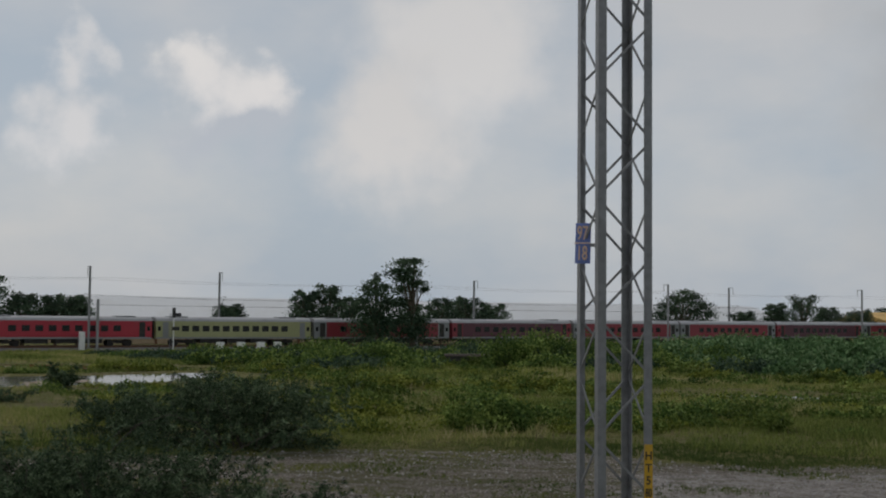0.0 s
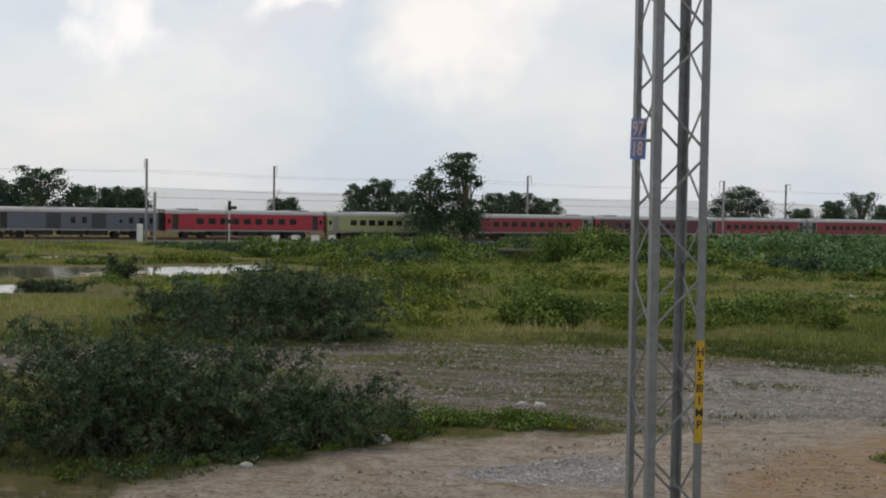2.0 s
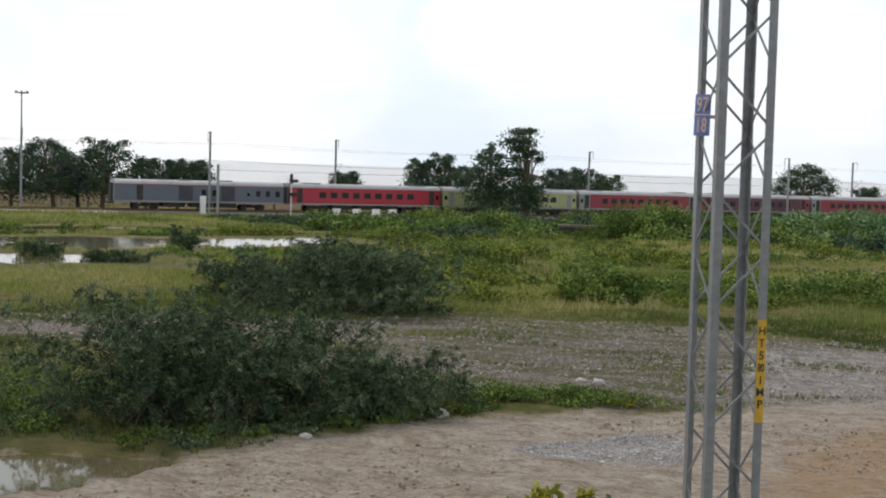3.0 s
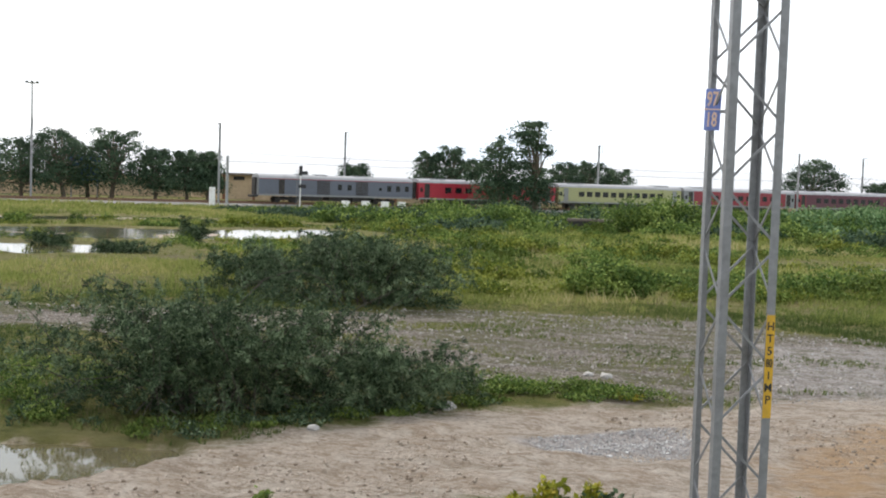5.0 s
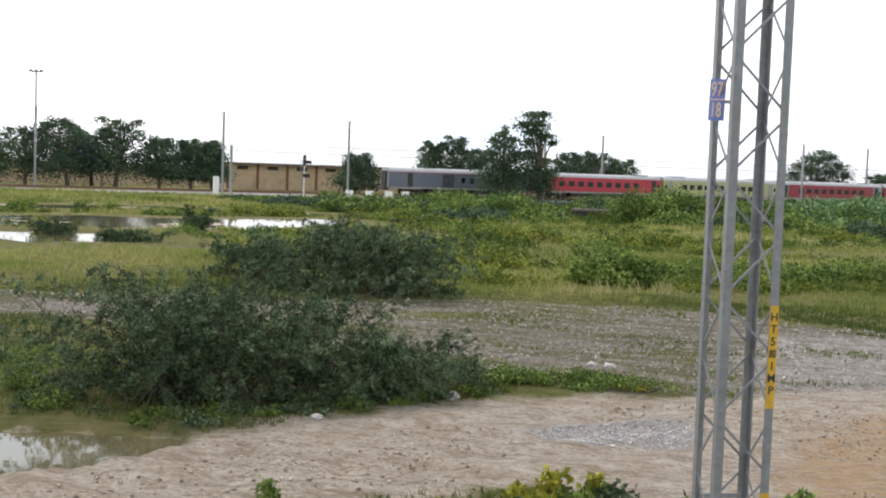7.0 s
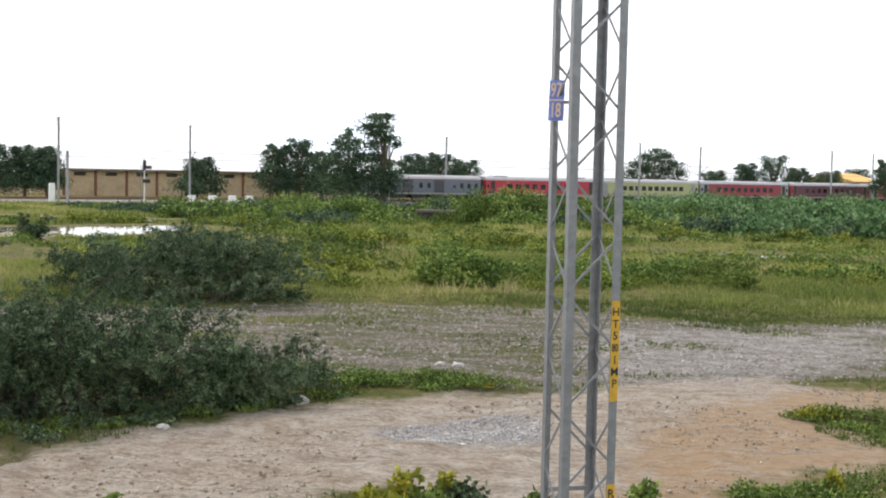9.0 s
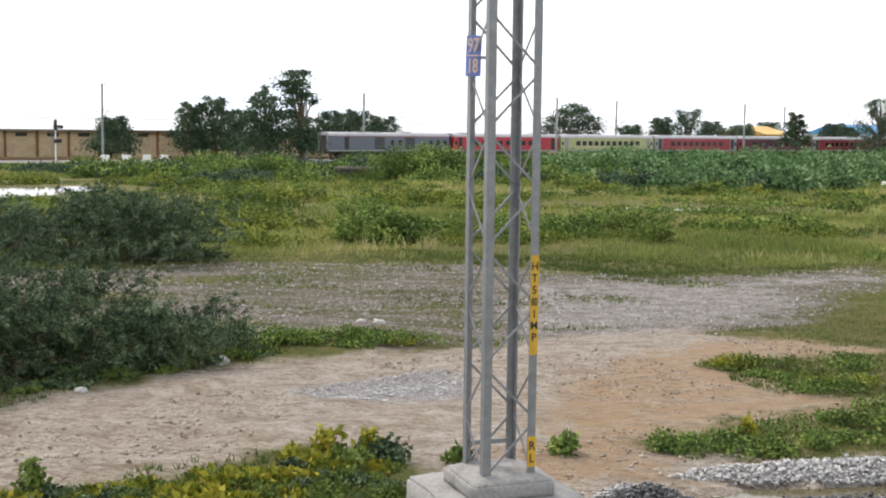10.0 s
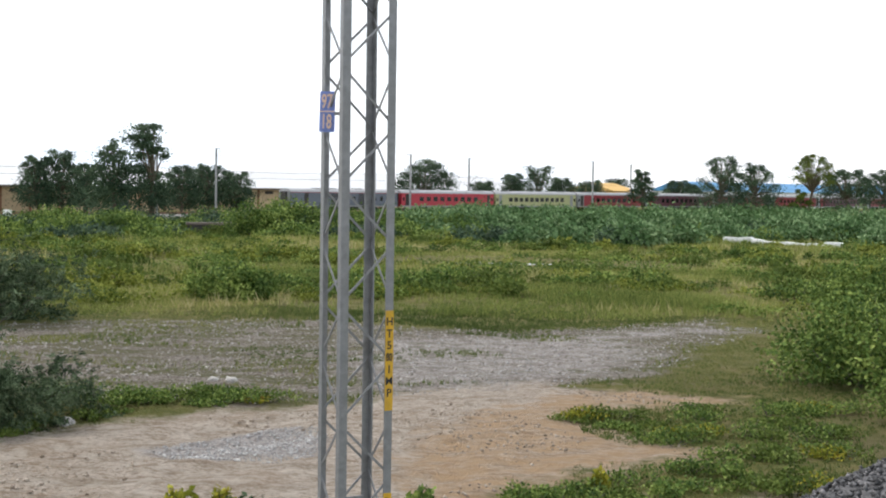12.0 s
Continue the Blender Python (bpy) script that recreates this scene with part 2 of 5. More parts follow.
def ground_material():
    """Weedy soil, stony soil, sand, crushed gravel: mixed by the cover of the sheet and by noise."""
    m, nt, b = nodes("field_soil")
    N, L = nt.nodes.new, nt.links.new
    tc = N("ShaderNodeTexCoord").outputs["Object"]
    at = N("ShaderNodeAttribute")
    at.attribute_name = "cover"
    sp = N("ShaderNodeSeparateColor")
    L(at.outputs["Color"], sp.inputs["Color"])
    big, mid, fine = noise_node(nt, tc, 0.18, 6), noise_node(nt, tc, 1.6, 6), noise_node(nt, tc, 14.0, 4, 0.7)
    vor = N("ShaderNodeTexVoronoi")
    vor.inputs["Scale"].default_value = 13.0
    L(tc, vor.inputs["Vector"])
    green = ramp_node(nt, mid, [(0.28, (0.100, 0.113, 0.029)), (0.5, (0.179, 0.178, 0.054)), (0.72, (0.276, 0.219, 0.102))])
    dry = ramp_node(nt, fine, [(0.3, (0.137, 0.115, 0.054)), (0.7, (0.230, 0.202, 0.108))])
    grass = mix_node(nt, ramp_node(nt, big, [(0.5, (0, 0, 0)), (0.68, (0.8, 0.8, 0.8))]), green, dry)
    stone_c = ramp_node(nt, vor.outputs["Distance"], [(0.0, (0.488, 0.439, 0.405)), (0.35, (0.351, 0.307, 0.268)), (0.7, (0.176, 0.151, 0.117))])
    turf = ramp_node(nt, fine, [(0.3, (0.099, 0.103, 0.046)), (0.7, (0.199, 0.186, 0.099))])
    strip = N("ShaderNodeMapping")
    strip.inputs["Scale"].default_value = (0.45, 1.5, 1)
    L(tc, strip.inputs["Vector"])
    stony = mix_node(nt, ramp_node(nt, noise_node(nt, strip.outputs["Vector"], 0.9, 7, 0.7), [(0.46, (0, 0, 0)), (0.56, (0.9, 0.9, 0.9))]), stone_c, turf)
    sand = ramp_node(nt, fine, [(0.3, (0.26, 0.205, 0.155)), (0.46, (0.52, 0.435, 0.355)), (0.7, (0.76, 0.67, 0.575))])
    rut = N("ShaderNodeMapping")
    rut.inputs["Rotation"].default_value = (0, 0, radians(-38))
    rut.inputs["Scale"].default_value = (0.35, 2.2, 1)
    L(tc, rut.inputs["Vector"])
    ruts = noise_node(nt, rut.outputs["Vector"], 1.1, 6, 0.65)
    sand = mix_node(nt, ramp_node(nt, ruts, [(0.48, (0, 0, 0)), (0.66, (0.6, 0.6, 0.6))]), sand, (0.30, 0.235, 0.17))
    drag = N("ShaderNodeMapping")
    drag.inputs["Rotation"].default_value = (0, 0, radians(-38))
    drag.inputs["Scale"].default_value = (0.55, 1.35, 1)
    L(tc, drag.inputs["Vector"])
    clod = noise_node(nt, drag.outputs["Vector"], 6.0, 6, 0.75)
    sand = mix_node(nt, ramp_node(nt, clod, [(0.53, (0, 0, 0)), (0.64, (0.8, 0.8, 0.8))]), sand, (0.30, 0.225, 0.15))
    # damp and trampled patches, pale scuffed ones
    lump = noise_node(nt, drag.outputs["Vector"], 2.6, 7, 0.72)
    sand = mix_node(nt, ramp_node(nt, lump, [(0.53, (0, 0, 0)), (0.62, (0.7, 0.7, 0.7))]), sand, (0.30, 0.225, 0.155))
    damp = noise_node(nt, tc, 0.8, 7, 0.68)
    sand = mix_node(nt, ramp_node(nt, damp, [(0.48, (0, 0, 0)), (0.66, (0.4, 0.4, 0.4))]), sand, (0.40, 0.29, 0.20))
    sand = mix_node(nt, ramp_node(nt, noise_node(nt, tc, 2.6, 6, 0.7), [(0.5, (0, 0, 0)), (0.66, (0.752, 0.752, 0.752))]), sand, (0.709, 0.639, 0.553))
    gravel = ramp_node(nt, vor.outputs["Color"], [(0.2, (0.347, 0.311, 0.291)), (0.8, (0.572, 0.525, 0.495))])
    turned = mix_node(nt, ramp_node(nt, clod, [(0.47, (0, 0, 0)), (0.6, (0.85, 0.85, 0.85))]), sand, (0.21, 0.15, 0.095))
    ochre = mix_node(nt, ramp_node(nt, lump, [(0.36, (0.25, 0.25, 0.25)), (0.58, (0.9, 0.9, 0.9))]), turned, (0.55, 0.375, 0.225))

    def edge(chan, amount):
        a = N("ShaderNodeMath")
        a.operation = "MULTIPLY_ADD"
        a.inputs[1].default_value, a.inputs[2].default_value = amount, -amount / 2
        L(mid, a.inputs[0])
        s = N("ShaderNodeMath")
        s.operation = "ADD"
        L(a.outputs[0], s.inputs[0])
        L(chan, s.inputs[1])
        return ramp_node(nt, s.outputs[0], [(0.36, (0, 0, 0)), (0.62, (1, 1, 1))])

    col = mix_node(nt, edge(sp.outputs["Green"], 1.1), grass, stony)
    col = mix_node(nt, edge(sp.outputs["Red"], 0.8), col, sand)
    col = mix_node(nt, edge(sp.outputs["Blue"], 0.9), col, ochre)
    al = N("ShaderNodeAttribute")
    al.attribute_name = "gravel"
    col = mix_node(nt, edge(al.outputs["Fac"], 0.8), col, gravel)
    L(col, b.inputs["Base Color"])
    b.inputs["Roughness"].default_value = 0.95
    b.inputs["Specular IOR Level"].default_value = 0.15
    add = N("ShaderNodeMath")
    add.operation = "MULTIPLY_ADD"
    add.inputs[1].default_value = 0.4
    L(fine, add.inputs[0])
    L(clod, add.inputs[2])
    bump_node(nt, b, add.outputs[0], 1.0, 0.32)
    return m


SOIL = ground_material()

# ---- mesh helpers ----


def link(name, bm, material, parent=None, label="", smooth=False):
    me = bpy.data.meshes.new(name)
    bm.to_mesh(me)
    bm.free()
    me.materials.append(material)
    if smooth:
        me.shade_smooth()
    ob = new(name, me)
    if parent is not None:
        ob.parent = parent
    if label:
        ob["label"] = label
    return ob


def part(name, bm, material, parent, label="", smooth=False):
    return link(name, bm, material, parent, label, smooth)


def shared(name, me, parent, m):
    ob = new(name, me)
    ob.parent = parent
    ob.matrix_basis = m
    return ob


def box(bm, x0, x1, y0, y1, z0, z1, bevel=0.0, m=None):
    r = bmesh.ops.create_cube(bm, size=1.0, matrix=Matrix.LocRotScale(
        ((x0 + x1) / 2, (y0 + y1) / 2, (z0 + z1) / 2), None, (x1 - x0, y1 - y0, z1 - z0)))
    if bevel:
        es = list({e for v in r["verts"] for e in v.link_edges})
        bv = bmesh.ops.bevel(bm, geom=es, offset=bevel, segments=2, affect="EDGES")
        vs = list({v for f in bv["faces"] for v in f.verts} | {v for v in r["verts"] if v.is_valid})
    else:
        vs = r["verts"]
    if m is not None:
        bmesh.ops.transform(bm, matrix=m, verts=vs)
    return bm


def boxed(*a, **k):
    return box(bmesh.new(), *a, **k)


def tube(bm, pts, radii, n=6):
    """A tapered round limb along the points."""
    rings = []
    for i, p in enumerate(pts):
        p = Vector(p)
        d = (Vector(pts[min(i + 1, len(pts) - 1)]) - Vector(pts[max(i - 1, 0)])).normalized()
        a = d.orthogonal().normalized()
        b = d.cross(a)
        rings.append([bm.verts.new(p + radii[i] * (math.cos(k * 6.2832 / n) * a + math.sin(k * 6.2832 / n) * b)) for k in range(n)])
    for r0, r1 in zip(rings, rings[1:]):
        best = min(range(n), key=lambda s: sum((r0[k].co - r1[(k + s) % n].co).length for k in range(0, n, 2)))
        for k in range(n):
            bm.faces.new((r0[k], r0[(k + 1) % n], r1[(k + 1 + best) % n], r1[(k + best) % n]))
    bm.faces.new(rings[0][::-1])
    bm.faces.new(rings[-1])
    return bm


def bar(bm, p, q, w, h, up=(0, 0, 1)):
    """A flat bar from p to q, w wide and h thick."""
    p, q = Vector(p), Vector(q)
    d = (q - p).normalized()
    s = d.cross(Vector(up)).normalized()
    u = s.cross(d)
    vs = [[bm.verts.new(c + a * s * w / 2 + b * u * h / 2) for a, b in ((-1, -1), (1, -1), (1, 1), (-1, 1))] for c in (p, q)]
    bm.faces.new(vs[0][::-1]), bm.faces.new(vs[1])
    for k in range(4):
        bm.faces.new((vs[0][k], vs[0][(k + 1) % 4], vs[1][(k + 1) % 4], vs[1][k]))
    return bm


def quad_mesh(name, verts, per, material, parent=None, clump=None):
    """A mesh of many loose pieces of `per` corners each, from an array of corners."""
    n = len(verts) // per
    me = bpy.data.meshes.new(name)
    me.vertices.add(n * per)
    me.vertices.foreach_set("co", np.asarray(verts, np.float32).ravel())
    me.loops.add(n * per)
    me.loops.foreach_set("vertex_index", np.arange(n * per, dtype=np.int32))
    me.polygons.add(n)
    me.polygons.foreach_set("loop_start", np.arange(0, n * per, per, dtype=np.int32))
    me.update(calc_edges=True)
    tone = np.full(n, 0.5) if clump is None else np.repeat(clump, n // len(clump) + 1)[:n] if len(clump) != n else clump
    me.attributes.new("clump", "FLOAT", "FACE").data.foreach_set("value", np.asarray(tone, np.float32))
    me.materials.append(material)
    ob = new(name, me)
    if parent is not None:
        ob.parent = parent
    return ob


def leaf_corners(rng, P, length, width, direction=None, wander=1.0):
    """Corners of pointed leaves at P; direction: the way they lean, or any way."""
    n = len(P)
    d = rng.normal(size=(n, 3)) * wander
    if direction is not None:
        d = d + direction
    d /= np.linalg.norm(d, axis=1, keepdims=True)
    s = np.cross(d, rng.normal(size=(n, 3)))
    s /= np.linalg.norm(s, axis=1, keepdims=True)
    L = (length * rng.uniform(0.6, 1.3, n))[:, None]
    W = (width * rng.uniform(0.7, 1.3, n))[:, None]
    return np.stack([P, P + d * L * 0.45 + s * W / 2, P + d * L, P + d * L * 0.45 - s * W / 2], 1).reshape(-1, 3)


def blades(rng, X, Y, Z, height, width, lean=0.35):
    """Corners of three-cornered grass blades standing at the places."""
    n = len(X)
    a = rng.uniform(0, 6.2832, n)
    h = height * rng.uniform(0.5, 1.25, n)
    b = np.stack([X, Y, Z - 0.02], 1)
    s = np.stack([np.cos(a), np.sin(a), np.zeros(n)], 1) * (width / 2)[:, None]
    t = b + np.stack([rng.normal(size=n) * lean * h, rng.normal(size=n) * lean * h, h], 1)
    return np.stack([b - s, b + s, t], 1).reshape(-1, 3)


# ---- the lie of the land ----


def wavy(x, y, k, s=0.0):
    """Smooth uneven values from -1 to 1."""
    v = np.zeros_like(x)
    for i, (a, b, c) in enumerate(((1.0, 0.3, 0.4), (-0.6, 0.9, 0.3), (0.25, -1.1, 0.2), (1.7, 1.3, 0.15), (-1.9, 0.8, 0.12))):
        v = v + c * np.sin((a * x + b * y) * k + s * (i + 1) + 1.3 * np.sin((b * x - a * y) * k * 0.7 + i * 2.1 + s))
    return v


def inside(x, y, poly):
    """Distance into a polygon, negative outside."""
    dist = np.full(x.shape, 1e9)
    odd = np.zeros(x.shape, bool)
    for (x0, y0), (x1, y1) in zip(poly, poly[1:] + poly[:1]):
        t = np.clip(((x - x0) * (x1 - x0) + (y - y0) * (y1 - y0)) / ((x1 - x0) ** 2 + (y1 - y0) ** 2), 0, 1)
        dist = np.minimum(dist, np.hypot(x - x0 - t * (x1 - x0), y - y0 - t * (y1 - y0)))
        if y0 != y1:
            odd ^= ((y0 > y) != (y1 > y)) & (x < (x1 - x0) * (y - y0) / (y1 - y0) + x0)
    return np.where(odd, dist, -dist)


ROAD = [(-14, 6), (-9.5, 10.6), (-7.4, 13.6), (-6.2, 16.2), (-4.7, 18.4), (-3.1, 19.6), (-1.3, 20.4), (0.6, 22.4), (2.9, 23.2), (4.6, 21.6), (2.9, 20.0),
        (3.1, 17.9), (4.4, 17.0), (4.0, 16.4), (2.2, 15.9), (1.3, 14.4), (2.4, 13.75), (5.5, 14.5), (5.5, 12.9), (2.5, 12.2), (0.2, 11.6), (-1.0, 12.2), (-1.2, 13.4), (-2.4, 13.65), (-3.05, 13.35), (-3.9, 12.8), (-4.5, 12.05), (-5.1, 11.55), (-6.2, 10), (-8, 5)]
STONY = [(-26, 27), (-16, 29), (-12, 30.6), (-9.5, 32.1), (-6.8, 33.6), (-2.2, 34.4), (0.8, 32), (5.2, 32.2), (9.6, 35.5), (9.2, 31), (6.5, 27), (4.2, 23.2),
         (0.6, 21.8), (-3, 20.2), (-6, 21), (-14, 24), (-26, 24)]
PALE = [(-0.8, 30.2), (2.4, 30.6), (4.75, 31.6), (8.0, 33.1), (10.3, 33.6), (9.6, 31.9), (6.4, 29.6), (6.7, 26.4), (5.0, 24.2), (3.3, 22.6), (2.4, 22.2),
        (0.2, 21.3), (-1.2, 21.5), (-1.0, 26.0)]
OCHRE_SOIL = [(-0.2, 12.6), (0.3, 15.5), (0.8, 18.4), (2.2, 20.6), (4.0, 22.3), (6.3, 21.6), (4.2, 20.5), (2.8, 19.5), (3.1, 17.8), (4.7, 17.2), (4.5, 16.3), (2.6, 16.0),
              (1.8, 14.9), (1.4, 13.2)]
GRAVEL = [(-3.3, 16.7), (-2.4, 17.8), (-1.2, 18.6), (-0.8, 17.6), (-0.95, 16.8), (-2.2, 16.3)]
BALLAST_STRIP = [(0.95, 11.7), (1.6, 12.05), (2.7, 12.35), (4.0, 12.7), (9, 13.8), (9, 9.5), (0.9, 10.6)]
PONDS = [  # outline and level of the standing water
    ([(-14, 13.2), (-9.4, 14.4), (-7.4, 14.8), (-7.2, 13.9), (-7.9, 12.6), (-9.2, 11.4), (-14, 10.5)], -0.10),
    ([(-66, 86), (-54, 100), (-43, 101), (-35, 99.5), (-37, 95), (-46, 93), (-58, 82)], -0.80),
    ([(-50, 64), (-44, 73), (-36, 76), (-31, 83), (-27, 80), (-29, 68), (-36, 62), (-42, 58)], -0.42),
    ([(-38, 50), (-30, 53.5), (-26.5, 49), (-30, 46)], -0.16),
    ([(2.4, 66.2), (5, 67.2), (8.5, 66.9), (12, 65.2), (9, 64.6), (6, 65.4)], -0.36),
    ([(1.7, 12.25), (2.4, 12.75), (3.7, 13.0), (5.4, 13.5), (5.4, 13.1), (3.9, 12.65), (2.7, 12.3)], -0.04)]


def height(x, y):
    d = np.hypot(x, y)
    z = -1.25 * np.clip((d - 40) / 110, 0, 1)
    z = z + 0.05 * wavy(x, y, 0.9) * np.clip(d / 20, 0, 1) + 0.10 * wavy(x, y, 0.21, 2.0) * np.clip((d - 25) / 40, 0, 1)
    near = np.clip(1.5 - d / 30, 0, 1)
    z = z + (0.025 * wavy(x, y, 4.0, 1.0) + 0.016 * wavy(x, y, 9.5, 4.0)) * near
    # wheel ruts along the sandy track
    across = 0.766 * y - 0.643 * x
    rut = np.clip(inside(x, y, ROAD) / 0.8, 0, 1) * np.clip(1.2 - np.abs(x + 4) / 7, 0, 1)
    z = z + 0.03 * rut * np.sin(across * 5.5 + 1.2 * wavy(x, y, 0.8, 6.0))
    for poly, level in PONDS:
        s = inside(x, y, poly)
        small = abs(poly[0][1]) < 20
        soft = 0.35 if small else 1.6
        rim = np.clip(1.6 + s / (2.5 * soft), 0, 1)
        z = np.where(s < 0, z + (np.maximum(z, level + 0.05) - z) * rim, z)
        bed = level - 0.12 + (0.0 if small else 0.27) * np.clip(wavy(x, y, 0.55, 3.0) + 0.1 * wavy(x, y, 3.0), -0.5, 1)
        k = np.clip(s / soft + 0.5 + 0.4 * wavy(x, y, 2.2 / soft), 0, 1)
        z = z * (1 - k) + np.minimum(z, bed) * k
    return z


def make_ground():
    az = np.concatenate([np.arange(-180, -44, 4.0), np.arange(-44, 34, 0.36), np.arange(34, 180, 4.0)])
    dd = np.concatenate([[0.001, 3.0, 6.0, 8.0], np.geomspace(9.5, 130, 260), np.geomspace(133, 4500, 40)])
    A, D = np.meshgrid(np.radians(az), dd)
    X, Y = D * np.sin(A) + 0.5 * np.clip(1 - D / 6, 0, 1), D * np.cos(A) - 0.4 * np.clip(1 - D / 6, 0, 1)
    Z = height(X, Y)
    nd, na = X.shape
    idx = np.arange(nd * na).reshape(nd, na)
    nxt = np.roll(idx, -1, 1)
    quads = np.stack([idx[:-1], idx[1:], nxt[1:], nxt[:-1]], -1).reshape(-1, 4)
    me = bpy.data.meshes.new("ground")
    me.from_pydata(np.stack([X, Y, Z], -1).reshape(-1, 3).tolist(), [], quads[:, ::-1].tolist())
    x, y = X.ravel(), Y.ravel()
    wob = 0.35 * wavy(x, y, 1.7, 0.5)

    def cover(poly, soft):
        return np.clip(0.5 + (inside(x, y, poly) + wob * soft) / (2 * soft), 0, 1)

    shore = np.maximum.reduce([cover(p, 1.5 if abs(p[0][1]) > 20 else 0.5) for p, _ in PONDS[:5]])
    col = np.stack([np.maximum(cover(ROAD, 1.1), 0.8 * shore), np.maximum(cover(STONY, 1.2) * 0.85, cover(PALE, 0.8)), cover(OCHRE_SOIL, 1.1), np.ones_like(x)], 1)
    a = me.attributes.new("cover", "FLOAT_COLOR", "POINT")
    a.data.foreach_set("color", col.astype(np.float32).ravel())
    g = me.attributes.new("gravel", "FLOAT", "POINT")
    gr = np.maximum(np.maximum(cover(GRAVEL, 0.4), 0.55 * cover(PALE, 1.2)), cover(BALLAST_STRIP, 0.4))
    g.data.foreach_set("value", gr.astype(np.float32))
    me.materials.append(SOIL)
    me.shade_smooth()
    tagged(new("ground", me), "weedy field with sandy track, stony soil and wet hollows", "ground", kind="structure")


make_ground()


def make_water():
    for i, (poly, level) in enumerate(PONDS):
        cx, cy = sum(p[0] for p in poly) / len(poly), sum(p[1] for p in poly) / len(poly)
        bm = bmesh.new()
        ring = []
        for (x0, y0), (x1, y1) in zip(poly, poly[1:] + poly[:1]):
            for k in range(4):
                x, y = x0 + (x1 - x0) * k / 4, y0 + (y1 - y0) * k / 4
                g = 1.05
                ring.append(bm.verts.new((cx + (x - cx) * g, cy + (y - cy) * g, level)))
        mid = bm.verts.new((cx, cy, level))
        for a, b in zip(ring, ring[1:] + ring[:1]):
            bm.faces.new((mid, b, a))
        bmesh.ops.recalc_face_normals(bm, faces=bm.faces)
        if bm.faces[0].normal.z < 0:
            bmesh.ops.reverse_faces(bm, faces=bm.faces)
        tagged(link("water", bm, WATER), "shallow muddy puddle reflecting the pale sky", "puddle", kind="structure")


make_water()

# ---- the far railway: foot of the perpendicular, and way along it ----
FAR_D, FAR_AZ = 168.5, radians(-40.72)
NRM = Vector((math.sin(FAR_AZ), math.cos(FAR_AZ), 0))
ALONG = Vector((math.cos(FAR_AZ), -math.sin(FAR_AZ), 0))
RAIL_Z = -0.75
FAR_TURN = 40.72


def far(s, off=0.0, z=RAIL_Z):
    """The pose of a place s metres along the far line and off metres beyond it."""
    p = NRM * (FAR_D + off) + ALONG * s
    return pose(p.x, p.y, z, 0, 0, FAR_TURN)


def bearing(az, off=0.0):
    """How far along the line a bearing (degrees) meets it."""
    return (FAR_D + off) * math.tan(radians(az) - FAR_AZ)


def make_railway():
    bm = bmesh.new()
    prof = [(-4.6, -0.75), (-2.2, -0.2), (6.8, -0.2), (9.0, -0.75)]
    rows = [[bm.verts.new((s, y, z)) for y, z in prof] for s in range(-300, 901, 20)]
    for a, b in zip(rows, rows[1:]):
        for k in range(3):
            bm.faces.new((a[k], b[k], b[k + 1], a[k + 1]))
    bed = link("ballast_bed", bm, BALLAST)
    bed.matrix_basis = far(0)
    tagged(bed, "grey ballast bed of a far double track", "track bed", kind="structure")
    for y in (-0.84, 0.84, 3.86, 5.54):
        r = link("rail", boxed(-300, 900, y - 0.035, y + 0.035, -0.19, 0.0), RAIL)
        r.matrix_basis = far(0)
        tagged(r, "rusty steel rail on the far ballast bed", "rail", "rails of the far track", kind="structure")


make_railway()

# ---- the lattice mast beside the near track ----
MAST = pose(-0.253, 11.06, 0.58, 0, 0, 24.0)


def text_mesh(body, size):
    c = bpy.data.curves.new("letters", "FONT")
    c.body, c.size, c.align_x, c.align_y = body, size, "CENTER", "CENTER"
    c.extrude, c.resolution_u, c.offset = 0.0015, 3, 0.016 * size
    ob = bpy.data.objects.new("letters", c)
    scene.collection.objects.link(ob)
    me = bpy.data.meshes.new_from_object(ob.evaluated_get(bpy.context.evaluated_depsgraph_get()))
    bpy.data.objects.remove(ob)
    return me


def lettering(name, body, size, material, parent, m, sx=1.0):
    me = text_mesh(body, size)
    me.materials.clear()
    me.materials.append(material)
    ob = new(name, me)
    ob.parent = parent
    ob.matrix_basis = m @ Matrix.Diagonal((sx, 1, 1, 1))
    return ob


